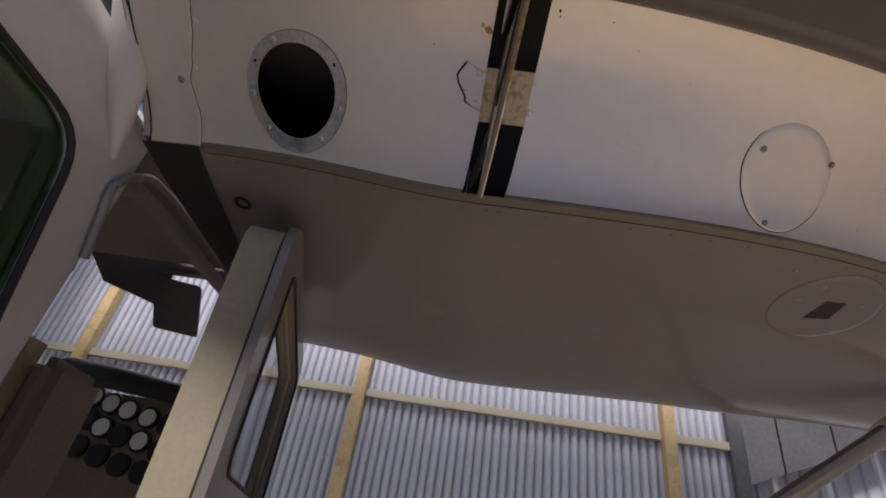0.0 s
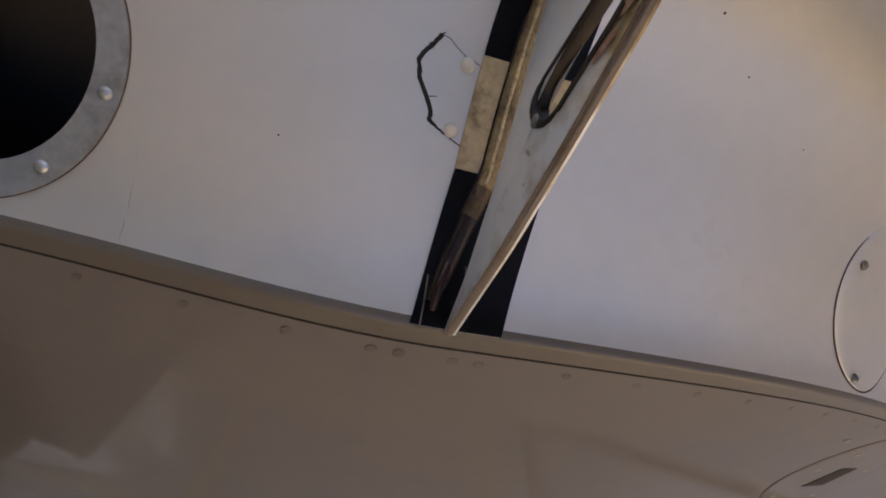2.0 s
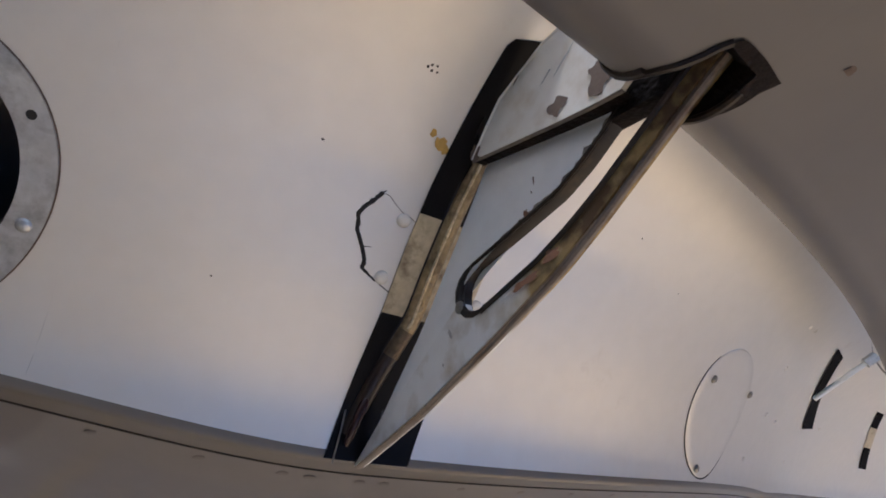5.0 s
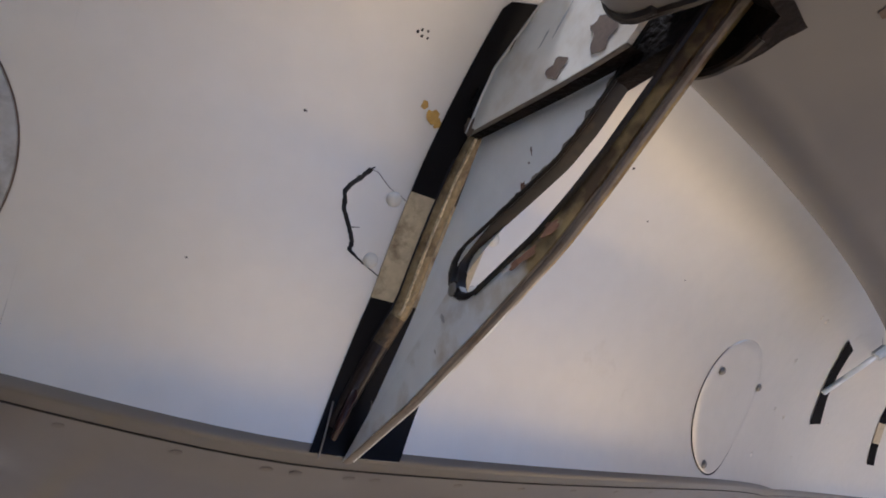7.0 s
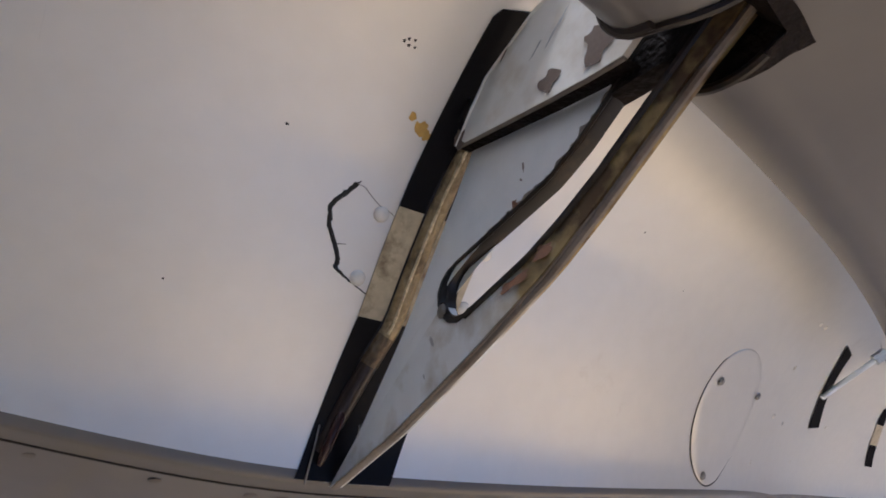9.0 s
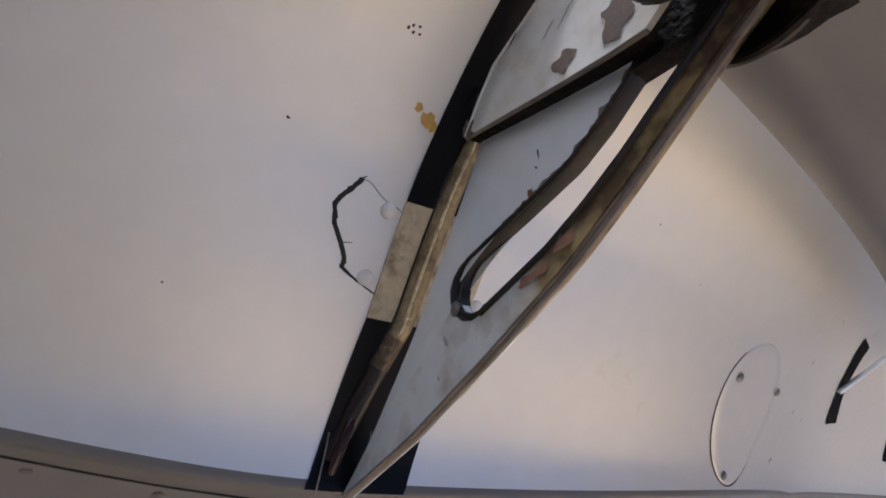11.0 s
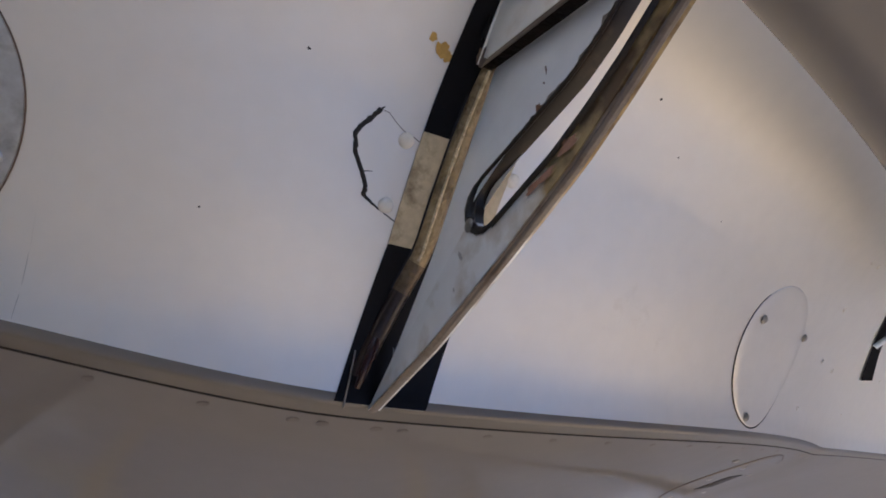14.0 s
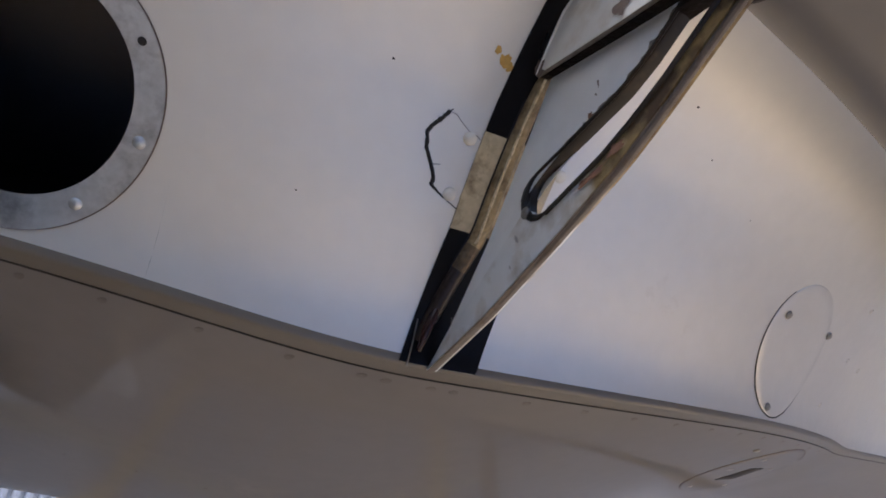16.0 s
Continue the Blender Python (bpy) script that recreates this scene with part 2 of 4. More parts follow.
def box(bm, lo, hi, bevel=0.0):
    r = bmesh.ops.create_cube(bm, size=1.0)
    vs = r["verts"]
    c, s = (Vector(lo) + Vector(hi)) / 2, Vector(hi) - Vector(lo)
    for v in vs:
        v.co = Vector((v.co.x * s.x, v.co.y * s.y, v.co.z * s.z)) + c
    if bevel:
        bmesh.ops.bevel(bm, geom=list({e for v in vs for e in v.link_edges}), offset=bevel, segments=2, affect="EDGES")
    return bm


def dome(bm, at, normal, radius, height, sides=14, flat=0.35):
    """A rivet head: a low round dome with a short rim."""
    n = Vector(normal).normalized()
    a = n.orthogonal().normalized()
    b = n.cross(a)
    rings = []
    for r, h in ((1.0, -0.15), (1.0, 0.12), (0.86, 0.55), (0.55, 0.88), (flat * 0.5, 1.0)):
        rings.append([bm.verts.new(Vector(at) + (a * math.cos(2 * math.pi * k / sides) + b * math.sin(2 * math.pi * k / sides)) * radius * r + n * height * h) for k in range(sides)])
    for i in range(len(rings) - 1):
        for k in range(sides):
            j = (k + 1) % sides
            bm.faces.new((rings[i][k], rings[i][j], rings[i + 1][j], rings[i + 1][k]))
    bm.faces.new(rings[-1])
    return bm


def rounded(poly, r, steps=5):
    out = []
    for i, p in enumerate(poly):
        p = Vector(p)
        a, b = Vector(poly[i - 1]) - p, Vector(poly[(i + 1) % len(poly)]) - p
        p0, p1 = p + a.normalized() * r, p + b.normalized() * r
        for k in range(steps + 1):
            t = k / steps
            out.append(p0 * (1 - t) ** 2 + p * 2 * t * (1 - t) + p1 * t * t)
    return [tuple(v) for v in out]


def thing(name, label, category, group="", kind=""):
    return tagged(new(name), label, category, group, kind)


# ---- the wing's form ----
def sweep_y(x):
    if x < 0:
        return 0.13 * x * x
    return 0.30 * x * x if x < 0.8 else 0.192 + 0.24 * (1 - math.exp(-(x - 0.8) / 0.5))


def sweep_z(x):
    a = abs(x)
    return 0.095 * a * a if a < 0.9 else 0.077 + 0.0855 * (1 - math.exp(-(a - 0.9) / 0.5))


def edge_z(x):
    if x < 0:
        return -0.013 + 0.040 * (1 - math.exp(-((x / 0.25) ** 2)))
    return -0.013 + 0.028 * (1 - math.exp(-((x / 0.5) ** 2)))


def hollow_depth(u):
    """How far the face lies behind its plain curve: a tight hollow over the lip, a slight belly above it."""
    w = max(0.0, u - 0.004)
    up, down = min(1.0, u / 0.09), min(1.0, max(0.0, (0.24 - u) / 0.14))
    belly = up * up * (3 - 2 * up) * down * down * (3 - 2 * down)
    return 0.0085 * (1 - math.exp(-w / 0.014)) * math.exp(-w / 0.06) - 0.004 * belly


def cove(x, u, lift=0.0):
    """The hollow rear face of the wing: u runs aft and up from its lower edge; lift stands off the surface."""
    hollow = hollow_depth(u)
    p = Vector((x + hollow * (0.30 + 0.75 * min(x, 1.0)), -u + sweep_y(x) + 0.65 * hollow, 2.0 + 1.25 * u - 2.9 * u * u + 2.2 * u ** 3 + sweep_z(x) + edge_z(x) * max(0.0, 1 - u / 0.14) + 0.76 * hollow))
    if lift:
        p += cove_normal(x, u) * lift
    return p


def cove_normal(x, u):
    e = 0.002
    n = (cove(x, u + e) - cove(x, u - e)).cross(cove(x + e, u) - cove(x - e, u)).normalized()
    return n if n.y < 0 else -n


def skin(x, y, drop=0.0):
    """The lower skin, flat and then rising towards the leading edge."""
    rise = 0.46 * max(0.0, y - 0.60) ** 2
    return Vector((x, y + sweep_y(x), 1.996 + 0.006 * math.exp(-((y / 0.05) ** 2)) + sweep_z(x) + edge_z(x) + rise - drop))


def flap_shift(x):
    return sweep_y(x) + 0.163 * x - 0.167 * x * x, sweep_z(x) - 0.002 + 0.2285 * x - 0.0565 * math.sqrt(x * x + 0.0025) - 0.186 * x * x


def sub(name, label):
    """An Empty that gathers a part's own pieces under the aircraft."""
    ob = tagged(new(name), label)
    ob.parent = aircraft
    return ob


aircraft = thing("light_aircraft", "white high-wing light aircraft parked in the hangar, flap lowered", "aircraft")

# cove panel with its round hole
HX, HU, HR = -0.2960, 0.079, 0.063
STRETCH = 1.13


def at_hole(angle, r):
    return HX + r * math.cos(angle), HU + r * math.sin(angle) / STRETCH


xs = span(-0.575, HX - 0.09, 10)
xs2 = span(HX + 0.09, 1.9, 88)
us = span(0.0055, 0.288, 40)
lo, hi = HU - 0.0815, HU + 0.0815
bm = grid(lambda x, u: cove(x, u), xs, us)
grid(lambda x, u: cove(x, u), xs2, us, bm)
grid(lambda x, u: cove(x, u), span(HX - 0.09, HX + 0.09, 8), span(hi, 0.288, 20), bm)
N = 48
for i in range(N):
    for (r0, r1) in ((0.0, 0.33), (0.33, 0.66), (0.66, 1.0)):
        q = []
        for k, f in ((i, r0), (i + 1, r0), (i + 1, r1), (i, r1)):
            a = 2 * math.pi * k / N
            c, s = math.cos(a), math.sin(a)
            m = max(abs(c), abs(s))
            inner = Vector(at_hole(a, HR))
            outer = Vector((HX + 0.09 * c / m, max(0.0055, HU + 0.0815 * s / m)))
            x, u = inner.lerp(outer, f)
            q.append(bm.verts.new(cove(x, u)))
        bm.faces.new(q)
bmesh.ops.remove_doubles(bm, verts=bm.verts, dist=0.0004)
part("flap_cove_panel", bm, PAINT, aircraft, "glossy white painted cove panel with grime")

# rolled lip between the cove and the lower skin
def lip(x, t):
    if t <= 0.6:
        return skin(x, 0.0140 - 0.0140 * t / 0.6, 0.0004)
    t = (t - 0.6) / 0.4
    a, b, c = skin(x, 0.0, 0.0004), skin(x, -0.0030, 0.0004), cove(x, 0.0055)
    return a * (1 - t) ** 2 + b * 2 * t * (1 - t) + c * t * t


part("rolled_lip", grid(lip, span(-0.56, 1.9, 104), span(0, 0.6, 3) + span(0.6, 1, 6)[1:]), LIPM, aircraft, "white rolled lip of the trailing skin, shade put into its colour")

# lower skin, leading edge and upper skin
def wing_shell(x, k):
    if k <= 1.0:
        return skin(x, 0.0150 + (0.98 - 0.0150) * k)
    p = skin(x, 0.98)
    if k <= 2.0:
        t = (k - 1) * math.pi * 0.85
        return p + Vector((0, 0.07 * math.sin(t) + 0.10 * math.sin(t / 2), 0.075 * (1 - math.cos(t)) + 0.05 * (k - 1)))
    top = wing_shell(x, 2.0)
    end = cove(x, 0.288) + Vector((0, -0.003, 0.004))
    t = k - 2
    return top.lerp(end, t) + Vector((0, 0, 0.08 * math.sin(math.pi * t)))


ks = span(0, 1, 40) + span(1, 2, 14)[1:] + span(2, 3, 12)[1:]
WING_X = span(-0.575, 1.2, 48) + span(1.2, 3.4, 14)[1:]
part("wing_skin", grid(wing_shell, WING_X, ks), UNDER, aircraft, "glossy white wing skin, underside shade put into its colour")
# Overhang added out of view to limit sky light in the flap gap.
part("gap_overhang", grid(lambda x, f: cove(x, 0.288) + Vector((0, -0.003 - 0.010 * f, 0.004 - 0.003 * f * f)), WING_X, span(0, 1, 6)), PAINT, aircraft, "unseen overhang added to trim light through the flap gap")
bm = grid(lambda x, u: cove(x, u), span(1.9005, 3.4, 14), span(0.0, 0.288, 12))
part("aileron_face", bm, PAINT, aircraft)
bm = bmesh.new()
bm.faces.new([bm.verts.new(wing_shell(3.4, k)) for k in ks] + [bm.verts.new(cove(3.4, u)) for u in span(0.288, 0.0, 8)])
part("wing_tip", bm, PAINT, aircraft)

# ring round the hole
ring = slab([cove(*at_hole(2 * math.pi * k / 64, 0.0795), 0.0004) for k in range(64)], cove_normal(HX, HU), 0.0016,
            [cove(*at_hole(2 * math.pi * k / 64, 0.0625), 0.0004) for k in range(64)])
ring_ob = part("reinforcing_ring", ring, ALU, aircraft, "scuffed bare aluminium ring riveted round the open hole")
part("ring_edge", tube([cove(*at_hole(2 * math.pi * k / 72, 0.0798), 0.0005) for k in range(73)], 0.00045, 6), BROWN, ring_ob, "thin brown outer edge line")
for k, (deg, kind) in enumerate(((115, 1), (75, 1), (31, 0), (-14, 1), (-55, 1), (-92, 0), (-131, 1), (-171, 1), (152, 0))):
    x, u = at_hole(radians(deg), 0.0715)
    if kind:
        part("rivet", dome(bmesh.new(), cove(x, u, 0.0018), cove_normal(x, u), 0.0042, 0.0022), ALU, ring_ob)
    else:
        part("screw_hole", dome(bmesh.new(), cove(x, u, 0.0018), cove_normal(x, u), 0.0030, 0.0004), CRACK, ring_ob, "empty dark screw hole")


# striped rub strip
def strip_x(u, f):
    left = -0.0325 + 0.17 * min(u, 0.07) + 0.06 * max(0.0, u - 0.07)
    if u > 0.236:
        f = 0.5 + (f - 0.5) * math.sqrt(max(0.0, 1 - ((u - 0.236) / 0.0112) ** 2))
    return left + f * (0.0615 + 0.006 * min(u, 0.15) / 0.15)


strip_ob = sub("rub_strip", "black and cream banded rub strip")
def strip_surface(x, u, h):
    if u >= 0.0055:
        return cove(x, u, h)
    return lip(x, 0.80 + 0.20 * (u + 0.0015) / 0.0070) + cove_normal(x, 0.0055) * h


for u0, u1, m, lab in ((-0.0015, 0.070, BLACK, "worn glossy black band"), (0.070, 0.1255, CREAM, "stained cream band"), (0.1255, 0.246, BLACK, "greasy black band")):
    bm = bmesh.new()
    uu = span(u0, u1, 22)
    top = grid(lambda u, f: strip_surface(strip_x(u, f), u, 0.0013), uu, span(0, 1, 4), bm)
    for f in (0.0, 1.0):
        grid(lambda u, h: strip_surface(strip_x(u, f), u, h), uu, (0.0002, 0.0013), bm)
    part("band", bm, m, strip_ob, lab)
def bead_point(u):
    return cove(strip_x(u, 0.10 + 0.27 * min(1, u / 0.07)), u, 0.0012)


part("edge_bead", tube([bead_point(u) for u in span(0.060, 0.190, 18)], [0.0064 - 0.0040 * max(0, (k - 11) / 7) ** 2 for k in range(19)], 12), BRASS, strip_ob, "worn yellowed metal bead")
part("edge_bead", tube([bead_point(u) for u in span(0.012, 0.0605, 8)], [0.0045, 0.0052, 0.0058, 0.006, 0.0062, 0.0062, 0.0063, 0.0063, 0.0063], 12), OILY, strip_ob, "dark greasy metal bead")
part("edge_bead", tube([bead_point(u) for u in span(0.050, 0.064, 5)], 0.00655, 12), DULL, strip_ob, "tarnished length of the bead")
# Pale gold line drawn as the highlight along the bead's crest.
part("bead_highlight", tube([bead_point(u) + Vector((-0.0022, -0.0035, -0.0048)) for u in span(0.066, 0.165, 22)], [0.0010 + 0.0007 * noise.noise((k * 1.7, 3, 1)) for k in range(23)], 8), GOLD, strip_ob, "bright speckled highlight painted along the worn bead")
part("bead_groove", tube([bead_point(u) + Vector((-0.0066, 0, 0.0005)) for u in span(0.05, 0.150, 12)], 0.0011, 6), GREASE, strip_ob, "dark groove beside the bead")
part("hinge_pin", tube([cove(strip_x(0.012, 0.16), 0.008, 0.004), cove(strip_x(0.014, 0.17), 0.014, 0.0065), cove(strip_x(0.024, 0.20), 0.026, 0.0065), cove(strip_x(0.030, 0.21), 0.030, 0.004)], [0.0024, 0.0034, 0.0034, 0.0020], 12), OXIDE, strip_ob, "oily red-brown pin")
part("pin_wire", tube([cove(strip_x(0.0, 0.10), 0.001, 0.003), cove(strip_x(0.012, 0.07), 0.013, 0.004), cove(strip_x(0.020, 0.05), 0.022, 0.0022)], 0.0006, 6), SCREW, strip_ob, "thin bent wire")
# Thin metal tube standing for the highlight on the strip's lower edge.
part("strip_edge_highlight", tube([strip_surface(strip_x(0.0, f), -0.0016, 0.0006) for f in span(0.30, 0.98, 10)], 0.0005, 6), SCREW, strip_ob, "thin metal line painted as the lower edge's highlight")

# flap track
track = sub("flap_track", "white steel flap track arm with a long open slot, chipped and greasy")


def plate_a(y, z, off=0.0):
    return Vector((-0.008 - 0.09 * y + off, y, z))


def plate_b(y, z, off=0.0):
    return Vector((-0.0165 - 0.075 * y + off, y, z))


def lerp_line(pts, n):
    """n + 1 points at even steps along a polyline."""
    v = [Vector(p) for p in pts]
    d = [0.0]
    for a, b in zip(v, v[1:]):
        d.append(d[-1] + (b - a).length)
    out = []
    for i in range(n + 1):
        s = d[-1] * i / n
        k = max(j for j in range(len(d)) if d[j] <= s + 1e-9)
        if k == len(d) - 1:
            out.append(v[-1])
        else:
            out.append(v[k].lerp(v[k + 1], (s - d[k]) / (d[k + 1] - d[k])))
    return out


FRONT = [(-0.001, 1.988), (-0.037, 2.006), (-0.091, 2.044), (-0.141, 2.088), (-0.177, 2.121), (-0.215, 2.118), (-0.255, 2.085), (-0.285, 2.074)]
LOWER = [(-0.001, 1.988), (-0.080, 1.993), (-0.147, 2.003), (-0.202, 2.013), (-0.233, 2.0225), (-0.259, 2.032), (-0.290, 2.043), (-0.335, 2.056)]
ARC = [(0.0165 * math.cos(math.radians(a)), 0.0165 * math.sin(math.radians(a))) for a in (0, 22, 45, 68, 90)]
SLOT_UP = [(-0.1485 + a, 2.0405 + b) for a, b in ARC] + [(-0.187, 2.055), (-0.218, 2.054), (-0.238, 2.058), (-0.266, 2.068), (-0.285, 2.076)]
SLOT_LO = [(-0.1485 + a, 2.0405 - b) for a, b in ARC] + [(-0.195, 2.026), (-0.218, 2.030), (-0.241, 2.036), (-0.278, 2.049), (-0.315, 2.062)]
n = 28
for nm, a, b in (("upper_web", lerp_line(FRONT, n), lerp_line(SLOT_UP, n)), ("lower_web", lerp_line(LOWER, n), lerp_line(SLOT_LO, n))):
    bm = bmesh.new()
    rows = [[[bm.verts.new(plate_a(*(p.lerp(q, f)), o)) for f in (0, 0.25, 0.5, 0.75, 1)] for p, q in zip(a, b)] for o in (-0.002, 0.006)]
    for r in rows:
        for i in range(n):
            for j in range(4):
                bm.faces.new((r[i][j], r[i + 1][j], r[i + 1][j + 1], r[i][j + 1]))
    for j in (0, 4):
        for i in range(n):
            bm.faces.new((rows[0][i][j], rows[1][i][j], rows[1][i + 1][j], rows[0][i + 1][j]))
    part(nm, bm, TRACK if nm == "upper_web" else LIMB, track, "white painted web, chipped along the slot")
# thick inner wall of the slot and lower edge
loop = lerp_line(SLOT_UP[::-1][:-1] + SLOT_LO, 70)


def wall_strip(pts, a, b, bulge):
    bm = bmesh.new()
    rows = [[bm.verts.new(plate_a(p[0], p[1] - bulge * math.sin(math.pi * f), a + (b - a) * f)) for f in (0, 0.2, 0.5, 0.8, 1)] for p in pts]
    for i in range(len(rows) - 1):
        for j in range(4):
            bm.faces.new((rows[i][j], rows[i + 1][j], rows[i + 1][j + 1], rows[i][j + 1]))
    return bm


part("slot_wall", wall_strip([Vector((p.x, p.y - 0.0004)) for p in loop], -0.0026, 0.0066, 0.0006), GREASE, track, "dark greasy slot wall, bare where the roller runs")
part("slot_rim", tube([plate_a(p[0], p[1], -0.0022) for p in loop], 0.0012, 6), GREASE, track, "dark chipped slot rim")
part("lower_edge", wall_strip([Vector((p.x, p.y - 0.0008)) for p in lerp_line(LOWER[:5], 30)], -0.002, 0.004, 0.0010), EDGE, track)
part("bar_edge", tube([plate_a(p[0], p[1] - 0.0012, 0.0008) for p in lerp_line(LOWER[1:], 30)], [0.0008 + 0.0013 * min(1, i / 15) for i in range(31)], 8), EDGE, track, "grimy rounded lower edge")
part("slot_edge", tube([plate_a(p[0], p[1] - 0.0008, -0.0022) for p in lerp_line(SLOT_LO[4:], 24)], 0.0016, 6), GREASE, track, "dark worn edge below the slot")
part("roller_end", dome(bmesh.new(), plate_a(-0.1335, 2.0350, -0.0040), (-1, 0, 0), 0.0040, 0.0016), SCREW, track, "worn steel spot at the slot's end")
part("slot_end", tube([plate_a(p[0], p[1], -0.0018) for p in SLOT_UP[4:0:-1] + SLOT_LO[:5]], [0.0012, 0.002, 0.0026, 0.003, 0.003, 0.003, 0.0026, 0.002, 0.0012], 8), GREASE, track, "dark steel bush round the slot's end")
# Made-up filler that darkens the shadowed, greasy gap at the track's end.
part("dark_gap_filler", slab([plate_a(*p, -0.0030) for p in ((-0.258, 2.0655), (-0.290, 2.0525), (-0.326, 2.066), (-0.318, 2.092), (-0.292, 2.090))], (1, 0.09, 0), 0.010), GUNK, track, "added dark filler for shadow and grease where the track enters the flap")
UPB = [(-0.174, 2.123), (-0.192, 2.137), (-0.208, 2.147), (-0.249, 2.150), (-0.275, 2.142), (-0.31, 2.12), (-0.31, 2.075), (-0.275, 2.064), (-0.259, 2.072), (-0.238, 2.084), (-0.210, 2.101)]
part("doubler_plate", slab([plate_b(*p) for p in UPB], (1, 0.075, 0), 0.003), DOUBLER, track, "white upper doubler plate with brown chips", smooth=False)
part("doubler_edge", tube([plate_b(*p, 0.0015) for p in UPB[-4:] + UPB[:1]], 0.0013, 8), EDGE, track)
# This dark step carries the shadow and grime below the doubler's edge.
step = [p for p in reversed(lerp_line(UPB[-4:] + UPB[:1], 16))]
part("doubler_shadow_step", grid(lambda k, f: plate_b(step[k].x, step[k].y - 0.0006, 0.0016).lerp(plate_a(step[k].x, step[k].y - 0.0006, -0.0021), f), range(17), (0, 0.5, 1)), GUNK, track, "dark step with the doubler's shadow and grease put in")
part("doubler_flange", tube([plate_b(*p, 0.0005) for p in UPB[:6]], 0.0013, 8), DOUBLER, track, "bright bent flange of the doubler")
part("strip_rivet", dome(bmesh.new(), cove(strip_x(0.222, 0.42), 0.222, 0.0013), cove_normal(0, 0.222), 0.0050, 0.0022), GREASE, strip_ob, "greasy rivet head")
for y, z, r in ((-0.242, 2.092, 0.0075), (-0.268, 2.083, 0.010), (-0.178, 2.125, 0.007)):
    bm = bmesh.new()
    pts = [plate_b(y + r * (0.8 + 0.8 * noise.noise((1.3 * math.cos(k * 0.2244), 1.3 * math.sin(k * 0.2244), y * 50))) * math.cos(k * 0.2244), z + r * 1.3 * (0.8 + 0.8 * noise.noise((1.3 * math.cos(k * 0.2244), 7 + 1.3 * math.sin(k * 0.2244), z * 50))) * math.sin(k * 0.2244), -0.0004) for k in range(28)]
    bm.faces.new([bm.verts.new(p) for p in pts])
    part("paint_chip", bm, BROWN, track, "bare brown paint chip")


def plate_blob(on_plate, y, z, ry, rz, turn, material, label, seed, off):
    """An uneven flat mark on one of the track's plates."""
    bm = bmesh.new()
    pts = []
    for k in range(26):
        a = 2 * math.pi * k / 26
        w = 0.85 + 0.75 * noise.noise((1.6 * math.cos(a), 1.6 * math.sin(a), seed))
        p, q = ry * w * math.cos(a), rz * w * math.sin(a)
        pts.append(bm.verts.new(on_plate(y + p * math.cos(turn) - q * math.sin(turn), z + p * math.sin(turn) + q * math.cos(turn), off)))
    bm.faces.new(pts)
    return part("stain", bm, material, track, label)


for k, (y, z, ry, rz, turn, m) in enumerate(((-0.196, 2.0575, 0.0022, 0.0034, 0.3, CHIP), (-0.191, 2.0565, 0.0016, 0.0012, 0.2, GREASE), (-0.181, 2.0545, 0.0022, 0.0009, 0.1, GREASE), (-0.2076, 2.0741, 0.0006, 0.0032, 0.2, BROWN),
                                             (-0.2040, 2.0680, 0.0005, 0.0016, -0.2, BROWN), (-0.1204, 2.0245, 0.0014, 0.0036, -0.5, SMEAR), (-0.111, 2.009, 0.0008, 0.0014, 0.0, SMEAR), (-0.0405, 2.0082, 0.0010, 0.0024, 0.3, SMEAR),
                                             (-0.154, 2.0235, 0.0030, 0.0016, 0.2, GREASE), (-0.185, 2.0190, 0.0100, 0.0024, 0.12, CHIP), (-0.205, 2.0215, 0.0060, 0.0036, 0.2, CHIP))):
    plate_blob(plate_a, y, z, ry, rz, turn, m, "stain on the track paint", k * 3.7 + 1, -0.0024 - 0.00005 * k)
for k, (y, z, ry, rz, turn, m) in enumerate(((-0.1875, 2.1420, 0.0052, 0.0110, 0.45, GREASE), (-0.2246, 2.1456, 0.0045, 0.0008, -0.4, BROWN), (-0.2580, 2.1190, 0.0120, 0.0014, -0.35, SMEAR), (-0.2440, 2.1210, 0.0070, 0.0010, -0.4, SMEAR))):
    plate_blob(plate_b, y, z, ry, rz, turn, m, "stain on the doubler paint", k * 5.3 + 40, -0.0004 - 0.00005 * k)


def grime(s, f):
    """A ragged grimy margin above the slot."""
    p = UPPER_LINE[min(s, len(UPPER_LINE) - 1)]
    w = 0.0012 + 0.0042 * max(0.0, 0.35 + noise.noise((s * 0.45, 9, 2))) * min(1, s / 20)
    return plate_a(p.x, p.y + w * f, -0.00225)


UPPER_LINE = lerp_line(SLOT_UP[3:], 60)
part("slot_grime", grid(grime, range(61), (0, 0.5, 1)), EDGE, track, "brown grime along the slot")

# round inspection cover in the cove
def cover_pt(cx, cu, r, a, h):
    return cove(cx + r * math.cos(a), cu + r * math.sin(a) / 1.23, h)


CX, CU = 0.4385, 0.0675
bm = bmesh.new()
rr = ((0.0001, 0.0012), (0.012, 0.0012), (0.024, 0.0012), (0.036, 0.0012), (0.048, 0.0012), (0.060, 0.0012), (0.0712, 0.0012), (0.0726, 0.0008), (0.0735, -0.0004))
rows = [[bm.verts.new(cover_pt(CX, CU, r, 2 * math.pi * k / 56, h)) for k in range(56)] for r, h in rr]
for i in range(len(rr) - 1):
    for k in range(56):
        bm.faces.new((rows[i][k], rows[i][(k + 1) % 56], rows[i + 1][(k + 1) % 56], rows[i + 1][k]))
cover = part("inspection_cover", bm, PAINT, aircraft, "round white inspection cover held by three screws")
